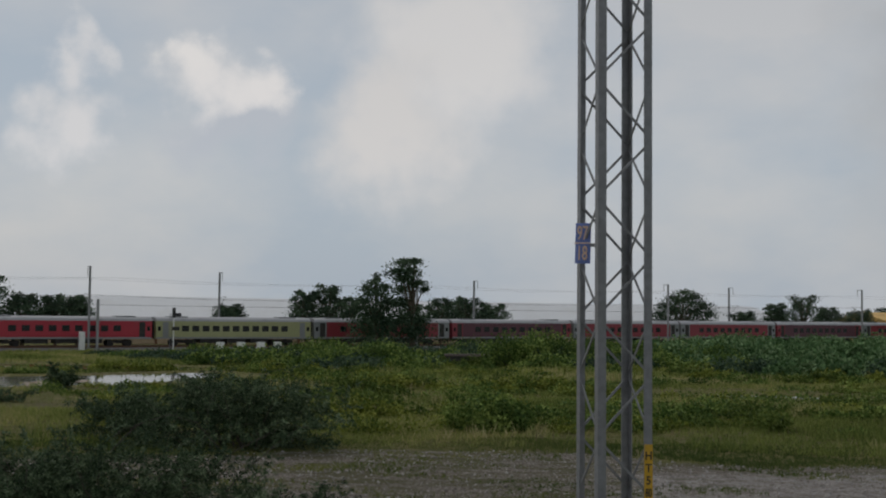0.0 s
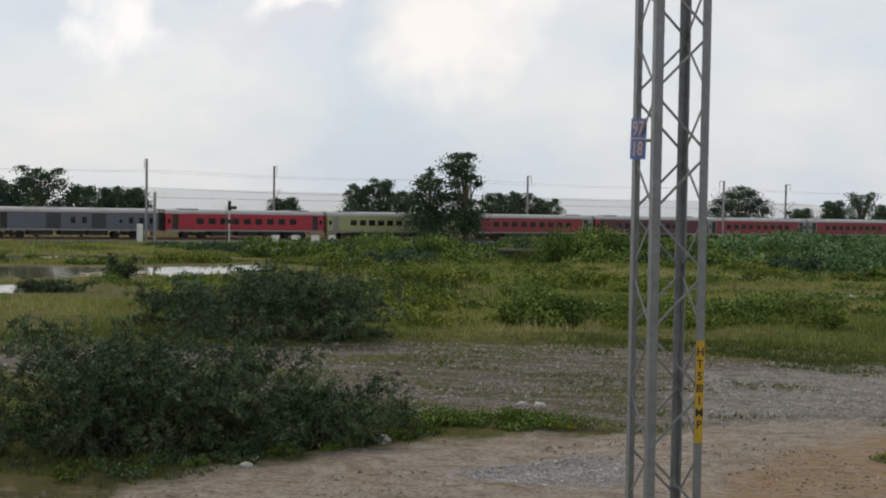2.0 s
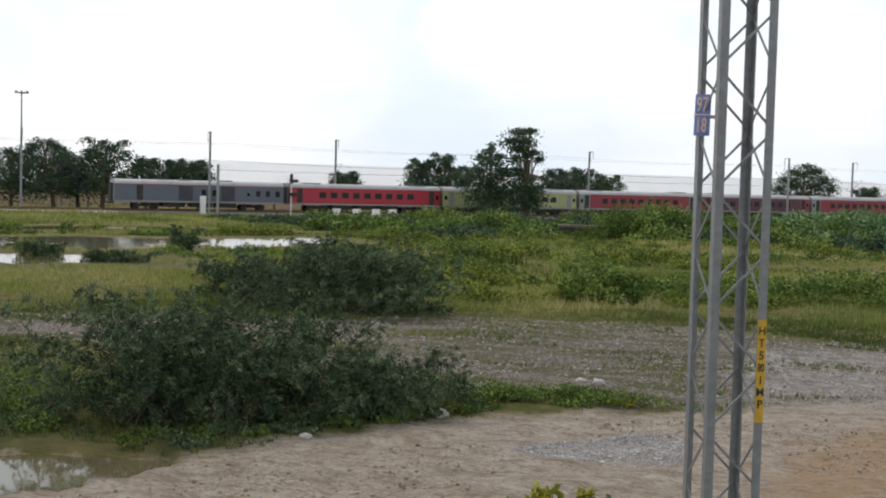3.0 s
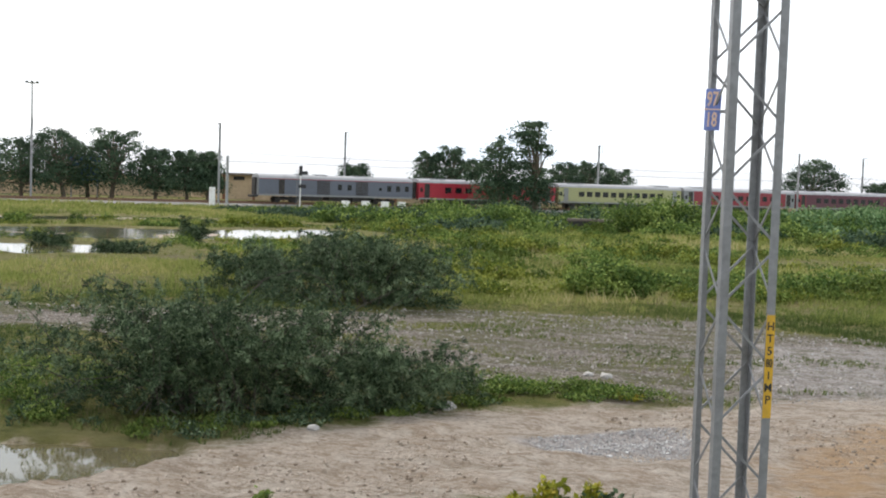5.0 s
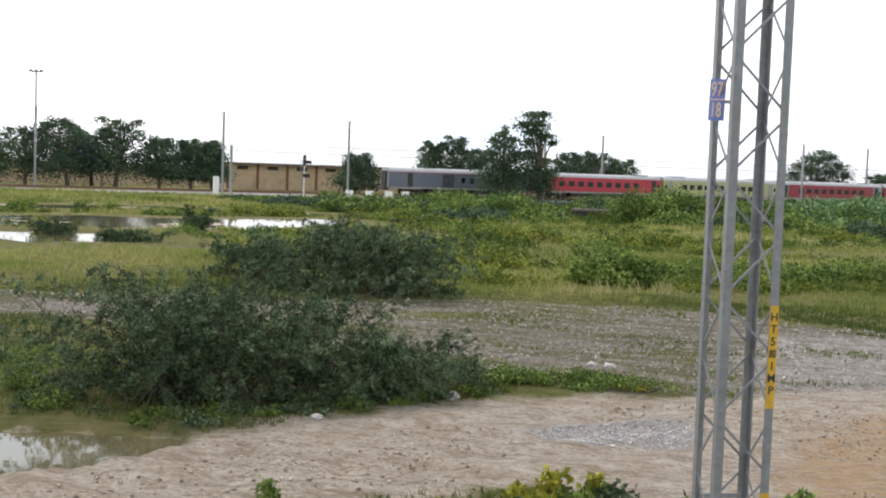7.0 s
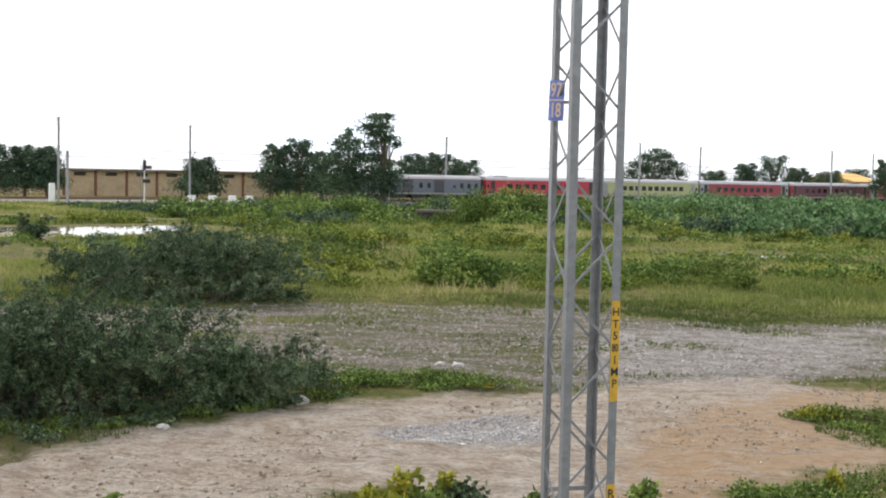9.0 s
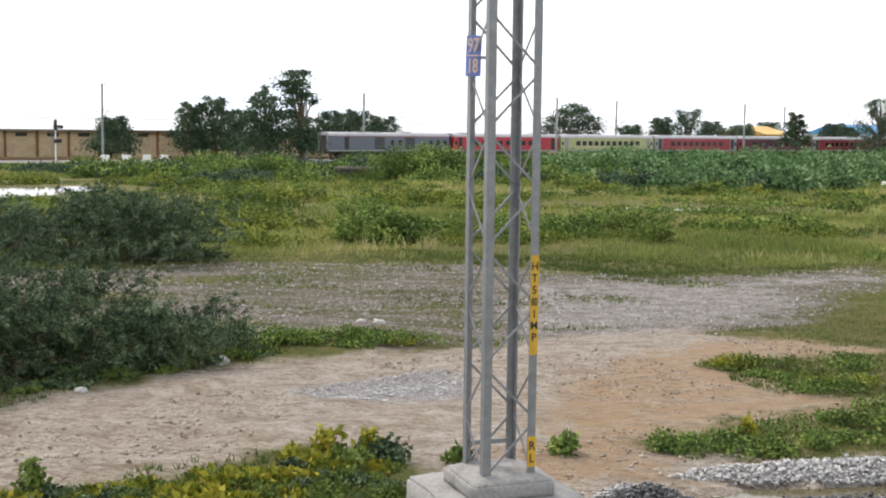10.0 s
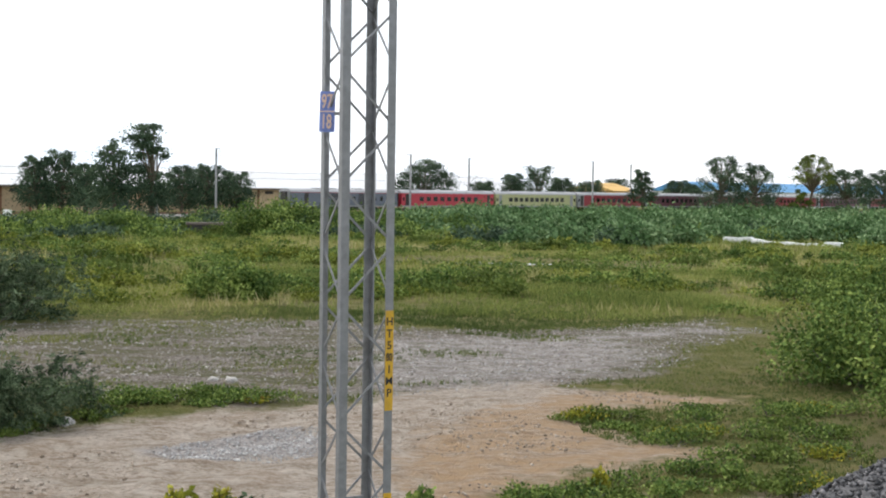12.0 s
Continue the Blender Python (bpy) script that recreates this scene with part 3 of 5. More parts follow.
def make_mast():
    mast = new("lattice_mast")
    mast.matrix_basis = MAST
    tagged(mast, "grey galvanised lattice steel mast with yellow level marks", "mast")
    h, top, w, t = 0.25, 8.4, 0.075, 0.010
    corners = {"near": (-h, -h), "right": (h, -h), "left": (-h, h), "back": (h, h)}
    for x, y in corners.values():
        sx, sy = (1 if x < 0 else -1), (1 if y < 0 else -1)
        bm = bmesh.new()
        xs, ys = sorted((x, x + sx * w)), sorted((y, y + sy * w))
        box(bm, xs[0], xs[1], min(y, y + sy * t), max(y, y + sy * t), -0.05, top)
        box(bm, min(x, x + sx * t), max(x, x + sx * t), min(y + sy * t, y + sy * w), max(y + sy * t, y + sy * w), -0.05, top)
        part("leg", bm, GALV, mast)
    half = 0.513
    base = 2.52 - 6 * half

    def zig(p, q, start, face):
        """Flat lacing bars up one face, with a gap at every node."""
        z, flip, k = start, False, 0
        while z + half < top - 0.1:
            if z > -0.1:
                a, b = (q, p) if flip else (p, q)
                part("lacing_bar", bar(bmesh.new(), (a[0], a[1], z + 0.03), (b[0], b[1], z + half - 0.03), 0.021, 0.010,
                                       face), GALV, mast)
            z, flip, k = z + half, not flip, k + 1

    e = 0.225
    o = h - 0.018
    zig((e, -o), (-e, -o), base, (0, 1, 0))
    zig((e, o), (-e, o), base, (0, 1, 0))
    zig((o, e), (o, -e), base, (1, 0, 0))
    zig((-o, e), (-o, -e), base, (1, 0, 0))
    # earthing clamp near the foot
    part("tie_plate", boxed(-0.2, 0.2, h - 0.03, h - 0.015, 0.16, 0.2), GALV, mast)
    # painted marks on the leg that faces the track
    x0, x1 = h - w * 0.98, h + 0.003
    for z0, z1, text, size in ((1.06, 1.945, ("H", "T", "5", "80", "I", "M", "P"), 0.10), (0.05, 0.325, ("R", "L"), 0.11)):
        m = part("painted_mark", boxed(x0, x1, -h - 0.003, -h + 0.012, z0, z1), YELLOW, mast, "yellow painted band with black letters")
        step = 0.105 if len(text) > 2 else 0.115
        zt = z1 - 0.10 if len(text) > 2 else z1 - 0.085
        for i, c in enumerate(text):
            lettering("letter", c, size, BLACK, m, pose((x0 + x1) / 2, -h - 0.0045, zt - i * step, 90, 0, 0), 0.6 if len(c) > 1 else 0.95)
    sign = new("number_plate")
    sign.parent = mast
    sign.matrix_basis = pose(-h - 0.002, h - 0.146, 3.68, 0, 1.5, -48)
    sign["label"] = "blue enamel plate with faded orange numerals"
    bm = bmesh.new()
    for k in (0, 1):
        z0 = -0.178 + k * 0.181
        vs = []
        for i in range(5):
            u = -0.075 + 0.15 * i / 4
            bow = -0.012 * (1 - (u / 0.075) ** 2)
            vs.append([bm.verts.new((u, bow + d, z)) for d in (0, 0.003) for z in (z0, z0 + 0.175)])
        for a, b in zip(vs, vs[1:]):
            bm.faces.new((a[0], b[0], b[1], a[1]))
            bm.faces.new((a[2], a[3], b[3], b[2]))
            bm.faces.new((a[1], b[1], b[3], a[3]))
            bm.faces.new((a[0], a[2], b[2], b[0]))
        bm.faces.new((vs[0][0], vs[0][1], vs[0][3], vs[0][2]))
        bm.faces.new((vs[-1][0], vs[-1][2], vs[-1][3], vs[-1][1]))
    bmesh.ops.recalc_face_normals(bm, faces=bm.faces)
    part("plate", bm, BLUE, sign)
    part("rim", boxed(-0.075, 0.075, -0.016, -0.012, -0.003, 0.008), PEACH, sign)
    lettering("numeral", "97", 0.175, PEACH, sign, pose(0, -0.0145, 0.085, 90, 0, 0), 0.62)
    lettering("numeral", "18", 0.175, PEACH, sign, pose(0, -0.0145, -0.092, 90, 0, 0), 0.62)
    part("clip", boxed(0.07, 0.13, -0.006, 0.006, -0.03, 0.0), GALV, sign)


def make_foundation():
    f = new("mast_foundation")
    f.matrix_basis = MAST
    tagged(f, "weathered grey stepped concrete foundation under the mast", "foundation")
    bm = bmesh.new()
    lo = [bm.verts.new((x * 0.39, y * 0.39, -0.20)) for x, y in ((-1, -1), (1, -1), (1, 1), (-1, 1))]
    md = [bm.verts.new((x * 0.385, y * 0.385, -0.055)) for x, y in ((-1, -1), (1, -1), (1, 1), (-1, 1))]
    hi = [bm.verts.new((x * 0.20, y * 0.20, 0.02)) for x, y in ((-1, -1), (1, -1), (1, 1), (-1, 1))]
    for a, b in ((lo, md), (md, hi)):
        for k in range(4):
            bm.faces.new((a[k], a[(k + 1) % 4], b[(k + 1) % 4], b[k]))
    bm.faces.new(hi)
    bm.faces.new(lo[::-1])
    bmesh.ops.bevel(bm, geom=list(bm.edges), offset=0.018, segments=2, affect="EDGES")
    bmesh.ops.subdivide_edges(bm, edges=bm.edges, cuts=2, use_grid_fill=True)
    for v in bm.verts:
        v.co += noise.noise_vector(v.co * 7) * 0.008
    part("muff", bm, CONCRETE, f, smooth=True)
    bm = boxed(-0.66, 0.66, -0.66, 0.66, -0.9, -0.195, 0.03)
    bmesh.ops.subdivide_edges(bm, edges=bm.edges, cuts=4, use_grid_fill=True)
    for v in bm.verts:
        v.co += noise.noise_vector(v.co * 4) * 0.02
    part("block", bm, CONCRETE, f, smooth=True)


make_mast()
make_foundation()

# ---- the train on the far line ----
LEN = 23.4


def coach_shell(x0, x1, z0, z1, inset=0.0, crown=False):
    """A coach body or roof of rounded section, from end to end."""
    bm = bmesh.new()
    w = 1.62 - inset
    if crown:
        prof = [(-w, z0), (-w * 0.93, z0 + 0.28), (-w * 0.72, z0 + 0.5), (-w * 0.38, z1 - 0.04), (0, z1), (w * 0.38, z1 - 0.04), (w * 0.72, z0 + 0.5), (w * 0.93, z0 + 0.28), (w, z0)]
    else:
        prof = [(-w * 0.985, z0), (-w, z0 + 0.5), (-w, z1), (w, z1), (w, z0 + 0.5), (w * 0.985, z0)]
    ends = [[bm.verts.new((x, y, z)) for y, z in prof] for x in (x0, x1)]
    n = len(prof)
    for k in range(n):
        bm.faces.new((ends[0][k], ends[0][(k + 1) % n], ends[1][(k + 1) % n], ends[1][k]))
    bm.faces.new(ends[0]), bm.faces.new(ends[1][::-1])
    bmesh.ops.recalc_face_normals(bm, faces=bm.faces)
    return bm


def bogie(parent, x):
    bm = boxed(-1.7, 1.7, -1.05, -0.9, 0.42, 0.66)
    box(bm, -1.7, 1.7, 0.9, 1.05, 0.42, 0.66)
    box(bm, -0.35, 0.35, -1.1, 1.1, 0.4, 0.85)
    b = part("bogie", bm, UNDER, parent)
    b.matrix_basis = pose(x, 0, 0)
    for wx in (-1.28, 1.28):
        bm = bmesh.new()
        for y in (-0.8, 0.8):
            bmesh.ops.create_cone(bm, cap_ends=True, segments=20, radius1=0.457, radius2=0.457, depth=0.13,
                                  matrix=pose(0, y, 0, 90))
        bmesh.ops.create_cone(bm, cap_ends=True, segments=8, radius1=0.08, radius2=0.08, depth=1.6, matrix=pose(0, 0, 0, 90))
        w = part("wheelset", bm, UNDER, b)
        w.matrix_basis = pose(wx, 0, 0.457)


def common(c, paint, end_paint, roof=ROOF_GREY):
    e = LEN / 2
    part("body", coach_shell(-e + 2.0, e - 2.0, 1.05, 3.42), paint, c)
    for a, b in ((-e, -e + 2.0), (e - 2.0, e)):
        part("vestibule", coach_shell(a, b, 1.05, 3.42), end_paint, c)
    part("roof", coach_shell(-e, e, 3.42, 4.04, 0.02, True), roof, c)
    part("sill_band", boxed(-e + 0.05, e - 0.05, -1.635, 1.635, 1.0, 1.24), GREY_LIGHT, c)
    part("gangway", boxed(-e - 0.32, -e, -0.75, 0.75, 1.1, 3.5), UNDER, c)
    part("gangway", boxed(e, e + 0.32, -0.75, 0.75, 1.1, 3.5), UNDER, c)
    bm = bmesh.new()
    for x0, x1 in ((-5.2, -2.2), (-1.2, 1.6), (2.4, 5.0)):
        box(bm, x0, x1, -1.3, 1.3, 0.4, 1.02)
    part("underframe_box", bm, UNDER, c)
    for x in (-7.45, 7.45):
        bogie(c, x)


def windows(c, xs, w, z0, z1):
    me = None
    for x in xs:
        for side in (-1, 1):
            if me is None:
                bm = boxed(-w / 2, w / 2, -0.012, 0.012, z0, z1)
                me = bpy.data.meshes.new("window")
                bm.to_mesh(me), bm.free()
                me.materials.append(GLASS)
            shared("window", me, c, pose(x, side * 1.621, 0))


def doors(c, xs, dark=True):
    for x in xs:
        for side in (-1, 1):
            part("door", boxed(x - 0.42, x + 0.42, side * 1.618 - 0.02, side * 1.618 + 0.02, 1.26, 3.3), UNDER if dark else GREY_LIGHT, c)


def make_coach(paint, end_paint, label, count=9, pitch=1.72, dark=True):
    c = new("passenger_coach")
    common(c, paint, end_paint)
    windows(c, [(i - (count - 1) / 2) * pitch for i in range(count)], 1.02, 2.02, 2.82)
    windows(c, [-LEN / 2 + 0.45, LEN / 2 - 0.45], 0.42, 2.1, 2.7)
    doors(c, (-LEN / 2 + 1.35, LEN / 2 - 1.35), dark)
    part("air_unit", boxed(-9.6, -6.9, -0.95, 0.95, 3.9, 4.12, 0.05), GREY_LIGHT, c)
    part("air_unit", boxed(6.9, 9.6, -0.95, 0.95, 3.9, 4.12, 0.05), GREY_LIGHT, c)
    return tagged(c, label, "train coach", "coaches of the far train")


def make_power_car():
    c = new("generator_car")
    common(c, GREY, GREY)
    part("stripe", boxed(-LEN / 2 + 0.1, LEN / 2 - 0.1, -1.63, 1.63, 3.32, 3.42), MAROON, c, "thin dull red stripe")
    doors(c, (-8.4,), True)
    for x in (-2.2, 3.7):
        for side in (-1, 1):
            bm = bmesh.new()
            for k in range(9):
                box(bm, x - 0.95, x + 0.95, side * 1.63 - 0.03, side * 1.63 + 0.03, 1.35 + k * 0.22, 1.35 + k * 0.22 + 0.13)
            part("louvre", bm, UNDER, c)
    windows(c, (0.3, 1.8, 8.0, 9.4, 10.8), 0.62, 2.0, 2.8)
    windows(c, (6.6,), 0.4, 2.05, 2.5)
    part("end_wall", boxed(-LEN / 2 - 0.06, -LEN / 2, -1.5, 1.5, 1.1, 3.5), GREY_LIGHT, c)
    for x in (-5, -2.2, 3.7):
        part("roof_vent", boxed(x - 0.9, x + 0.9, -0.7, 0.7, 3.95, 4.14, 0.05), GREY_LIGHT, c)
    bm = boxed(-LEN / 2 - 0.7, -LEN / 2, -1.2, 1.2, 0.75, 1.05)
    part("buffer_beam", bm, UNDER, c)
    return tagged(c, "blue-grey generator van at the tail of the train", "train coach", "coaches of the far train")


def train_pos(t):
    """How far along the line the tail of the train is."""
    return 7.35 + 8.55 * t + 0.085 * t * t


TRAIN = []


def make_train():
    TRAIN.append((make_power_car(), 12.4))
    red = make_coach(RED, RED, "bright red air-conditioned coach with dark windows")
    lime = make_coach(LIME, LIME, "lime-yellow coach with dark square windows", 11, 1.5, False)
    maroon = make_coach(MAROON, GREY_LIGHT, "faded maroon coach with grey ends")
    plum = make_coach(PLUM, MAROON, "dusty dark plum coach with dark windows")
    order = [red, lime, maroon, plum, maroon, maroon, plum, maroon, maroon, red, maroon, maroon]
    used = set()
    for k, kind in enumerate(order):
        ob = kind if kind.name not in used else copy_thing(kind, Matrix())
        used.add(kind.name)
        TRAIN.append((ob, 24.84 + 24.0 * k + 12.0))


make_train()

# ---- far masts, wires, signal ----


def make_far_masts():
    rows = [(-24.92, -3.1, 1, 10.7), (-10.3, -3.1, 1, 10.6), (1.11, -3.1, 1, 10.4), (9.44, -3.1, 1, 10.4), (16.4, -3.1, 1, 10.4), (-19.27, 8.0, -1, 10.7),
            (-7.69, 8.0, -1, 10.5), (3.79, 8.0, -1, 10.5), (11.15, 8.0, -1, 10.5), (-33.0, 8.0, -1, 10.5)]
    for az, off, way, h in rows:
        m = new("catenary_mast")
        m.matrix_basis = far(bearing(az, off), off)
        tagged(m, "tall grey steel mast carrying overhead wires", "mast", "masts of the far track")
        bm = boxed(-0.11, 0.11, -0.02, 0.02, -0.9, h)
        box(bm, -0.13, -0.11, -0.12, 0.12, -0.9, h)
        box(bm, 0.11, 0.13, -0.12, 0.12, -0.9, h)
        part("post", bm, CONCRETE_POLE, m)
        bm = bar(bmesh.new(), (0, 0, h - 0.06), (0, 1.1 * way, h - 0.06), 0.1, 0.1)
        bar(bm, (0, 1.1 * way, h), (0, 1.1 * way, h - 1.3), 0.07, 0.07, (1, 0, 0))
        part("drop_arm", bm, CONCRETE_POLE, m)
        bm = bar(bmesh.new(), (0, 0, 5.4), (0, 2.6 * way, 7.1), 0.06, 0.06)
        bar(bm, (0, 0, 6.9), (0, 2.6 * way, 7.1), 0.05, 0.05)
        bar(bm, (0, 0.9 * way, 5.95), (0, 2.8 * way, 5.75), 0.05, 0.05)
        part("cantilever", bm, CONCRETE_POLE, m)
    for off, z in ((0, 5.6), (0, 7.0), (4.7, 5.6), (4.7, 7.0), (-2.0, 9.3), (6.9, 9.3)):
        bm = bmesh.new()
        pts, rr = [], []
        for k in range(0, 81):
            s = -250 + k * 12.5
            pts.append((s, 0, z - (0.5 if z > 6 else 0.05) * math.sin(math.pi * ((s + 2) % 50) / 50)))
            rr.append(0.014)
        tube(bm, pts, rr, 4)
        w = link("overhead_wire", bm, UNDER)
        w.matrix_basis = far(0, off)
        tagged(w, "thin dark overhead wire above the far track", "wire", "overhead wires")


def make_signal():
    s = new("railway_signal")
    s.matrix_basis = far(bearing(-21.26, -4), -4)
    tagged(s, "white signal post with black lamp heads and ladder", "signal")
    part("post", tube(bmesh.new(), [(0, 0, -0.9), (0, 0, 4.6)], [0.09, 0.08], 10), WHITEWASH, s)
    bm = boxed(-0.2, 0.2, -0.2, 0.1, 3.9, 5.3, 0.05)
    part("lamp_head", bm, BLACK, s)
    bm = boxed(0.2, 1.0, -0.2, 0.1, 4.1, 4.55, 0.05, pose(0, 0, 0))
    part("route_indicator", bm, BLACK, s)
    bm = bmesh.new()
    for x in (-0.5, -0.25):
        bar(bm, (x, 0.1, -0.6), (x, 0.1, 4.6), 0.04, 0.04, (0, 1, 0))
    for k in range(14):
        bar(bm, (-0.5, 0.1, 0.0 + k * 0.33), (-0.25, 0.1, 0.0 + k * 0.33), 0.03, 0.03)
    part("ladder", bm, GALV, s)
    part("relay_box", boxed(-0.2, 0.75, -0.3, 0.1, 2.2, 2.7, 0.03), BLACK, s)


def make_white_posts():
    for az in (-19.18, -18.27, -17.37, -16.62):
        bm = boxed(-0.5, 0.5, -0.35, 0.35, -0.9, 0.95, 0.05)
        p = link("marker_block", bm, WHITEWASH)
        p.matrix_basis = far(bearing(az, -9), -9, RAIL_Z - 0.25)
        tagged(p, "whitewashed concrete block in the weeds", "concrete block", "white blocks along the far track")


make_far_masts()
make_signal()
make_white_posts()
lineside = link("lineside_post", boxed(-0.16, 0.16, -0.16, 0.16, -0.9, 6.3, 0.03), CONCRETE_POLE)
lineside.matrix_basis = far(bearing(-24.55, -2.6), -2.6)
tagged(lineside, "short grey post beside a tall wire mast", "post")
cabinet = link("lineside_cabinet", boxed(-0.35, 0.35, -0.3, 0.3, -0.9, 2.0, 0.04), WHITEWASH)
cabinet.matrix_basis = far(bearing(-25.2, -3.4), -3.4)
tagged(cabinet, "white lineside cabinet at the foot of a mast", "cabinet")

# ---- buildings beyond the line ----


def make_warehouse():
    w = new("warehouse")
    off = 34.0
    s0, s1 = bearing(-24.7, off), bearing(7.0, off)
    w.matrix_basis = far(s0, off, -1.6)
    tagged(w, "long beige goods warehouse with brown pilasters", "warehouse")
    n = int((s1 - s0) / 5.2)
    ln = n * 5.2
    h = 4.75
    part("wall", boxed(0, ln, 0, 0.3, 0, h), PLASTER, w)
    part("wall", boxed(0, 0.3, 0.3, 28, 0, h), PLASTER, w)
    part("wall", boxed(ln - 0.3, ln, 0.3, 28, 0, h), PLASTER, w)
    part("wall", boxed(0.3, ln - 0.3, 27.7, 28, 0, h), PLASTER, w)
    bm = bmesh.new()
    v = [bm.verts.new(p) for p in ((-0.6, -0.9, h - 0.05), (ln + 0.6, -0.9, h - 0.05), (ln + 0.6, 14, h + 3.6), (-0.6, 14, h + 3.6), (-0.6, 28.9, h - 0.05), (ln + 0.6, 28.9, h - 0.05))]
    bm.faces.new((v[0], v[1], v[2], v[3])), bm.faces.new((v[3], v[2], v[5], v[4]))
    bm.faces.new((v[0], v[3], v[4])), bm.faces.new((v[1], v[5], v[2])), bm.faces.new((v[0], v[4], v[5], v[1]))
    part("roof", bm, SHEET_ROOF, w)
    part("eaves_board", boxed(-0.6, ln + 0.6, -0.93, -0.88, h - 0.3, h + 0.02), EAVES, w)
    pil = bpy.data.meshes.new("pilaster")
    bm = boxed(-0.2, 0.2, -0.16, 0.02, 0, h - 0.02)
    bm.to_mesh(pil), bm.free()
    pil.materials.append(PILASTER)
    vent = bpy.data.meshes.new("vent")
    bm = boxed(-0.95, 0.95, -0.03, 0.05, h - 1.15, h - 0.55)
    bm.to_mesh(vent), bm.free()
    vent.materials.append(UNDER)
    for k in range(n + 1):
        shared("pilaster", pil, w, pose(k * 5.2, 0, 0))
        if k < n:
            shared("vent", vent, w, pose(k * 5.2 + 2.6, 0, 0))
    part("door", boxed(52.8, 55, -0.06, 0.02, 0, 2.3), GREY, w)


def make_hut(name, az0, az1, off, z1, z2, wallm, roofm, label, deep=16):
    b = new(name)
    s0, s1 = bearing(az0, off), bearing(az1, off)
    ln = s1 - s0
    b.matrix_basis = far(s0, off, -1.6)
    tagged(b, label, "building")
    part("wall", boxed(0, ln, 0, deep, 0, z1), wallm, b)
    bm = bmesh.new()
    v = [bm.verts.new(p) for p in ((-0.5, -0.6, z1), (ln + 0.5, -0.6, z1), (ln + 0.5, deep / 2, z2), (-0.5, deep / 2, z2), (-0.5, deep + 0.6, z1), (ln + 0.5, deep + 0.6, z1))]
    bm.faces.new((v[0], v[1], v[2], v[3])), bm.faces.new((v[3], v[2], v[5], v[4]))
    bm.faces.new((v[0], v[3], v[4])), bm.faces.new((v[1], v[5], v[2])), bm.faces.new((v[0], v[4], v[5], v[1]))
    part("roof", bm, roofm, b)


make_warehouse()
make_hut("shed", 14.0, 24.0, 55, 5.6, 8.6, WHITEWASH, BLUE_ROOF, "long shed with a bright blue sheet roof")
make_hut("yard_building", -37.0, -26.2, 42, 3.9, 5.2, PLASTER, SHEET_ROOF, "low pale plastered yard building behind the trees", 8)
make_hut("house", 10.4, 11.4, 40, 5.3, 7.4, OCHRE, OCHRE, "ochre house with a gabled top")

# ---- trees ----


def make_tree(s, off, h, spread, label, seed, material=LEAF_TREE, trunk=0.35, n=7000, leaf=0.36, lobes=9, low=0.25, base=-1.3, tall=False, tiers=(), full=1.0):
    """A trunk, limbs and leafy lobes; tiers: lobes by sideways place, depth below the top, half width and half height."""
    rng = np.random.default_rng(seed)
    t = new("tree")
    place = far(s, off, base).translation
    t.matrix_basis = pose(*place, 0, 0, -math.degrees(math.atan2(place.x, place.y)) if tiers else float(rng.uniform(0, 360)))
    tagged(t, label, "tree", "trees along the far line")
    bm = bmesh.new()
    r = 0.05 * h * 0.6 + 0.05
    lean = rng.normal(size=2) * (0.0 if tiers else 0.04 * h)
    lobes = len(tiers) or lobes
    tube(bm, [(0, 0, -0.3), (lean[0] * 0.3, lean[1] * 0.3, h * trunk * 0.5), (lean[0], lean[1], h * trunk), (lean[0] * 1.3, lean[1] * 1.3, h * 0.8)],
         [r, r * 0.75, r * 0.6, r * 0.15], 8)
    P = []
    for k in range(lobes):
        a = k * 2.4 + rng.uniform(-0.5, 0.5)
        f = math.sqrt(rng.uniform(0.15, 1.0))
        zc = h * (low + (0.92 - low) * ((k + 0.5) / lobes))
        wide = spread * (0.55 + 0.45 * math.sin(math.pi * min(1, (zc / h - low) / (1 - low) + 0.25)))
        if tall:
            wide = spread * (0.6 if k < lobes * 0.45 else 1.0 - 0.35 * (k / lobes))
        rad = wide * rng.uniform(0.22, 0.38) * full
        c = np.array([math.cos(a) * f * (wide - rad) + lean[0], math.sin(a) * f * (wide - rad) + lean[1], min(zc, h - rad * 0.6)])
        squash = np.array([1.1, 1.1, 0.6])
        if tiers:
            dx, down, rx, rz = tiers[k]
            rad = rx
            c = np.array([dx, rng.uniform(-0.4, 0.4) * rx, h - down])
            squash = np.array([1.0, 0.9, rz / rx])
        tube(bm, [(lean[0], lean[1], min(h * trunk, c[2] * 0.8)), tuple(c * np.array([0.6, 0.6, 0.85])), tuple(c)], [r * 0.4, r * 0.25, r * 0.08], 5)
        m = int(n * tiers[k][2] * (0.4 + tiers[k][3]) / sum(v[2] * (0.4 + v[3]) for v in tiers)) if tiers else n // lobes
        d = rng.normal(size=(m, 3))
        d /= np.linalg.norm(d, axis=1, keepdims=True)
        q = rad * np.abs(rng.normal(size=m) * 0.35 + 0.62) * (1 + 0.45 * wavy(d[:, 0] * 3, d[:, 1] * 3 + d[:, 2] * 2, 1.6, k))
        P.append(c + d * q[:, None] * squash - np.array([0, 0, 0.25 * squash[2] / 0.6]) * (q[:, None] ** 2) / rad)
    part("trunk", bm, BARK, t)
    tone = np.concatenate([np.full(len(p), rng.uniform(0.05, 0.95)) for p in P])
    P = np.concatenate(P)
    quad_mesh("crown", leaf_corners(rng, P, leaf, leaf * 0.6, np.array([0, 0, -0.15])), 4, material, t, tone)
    return t


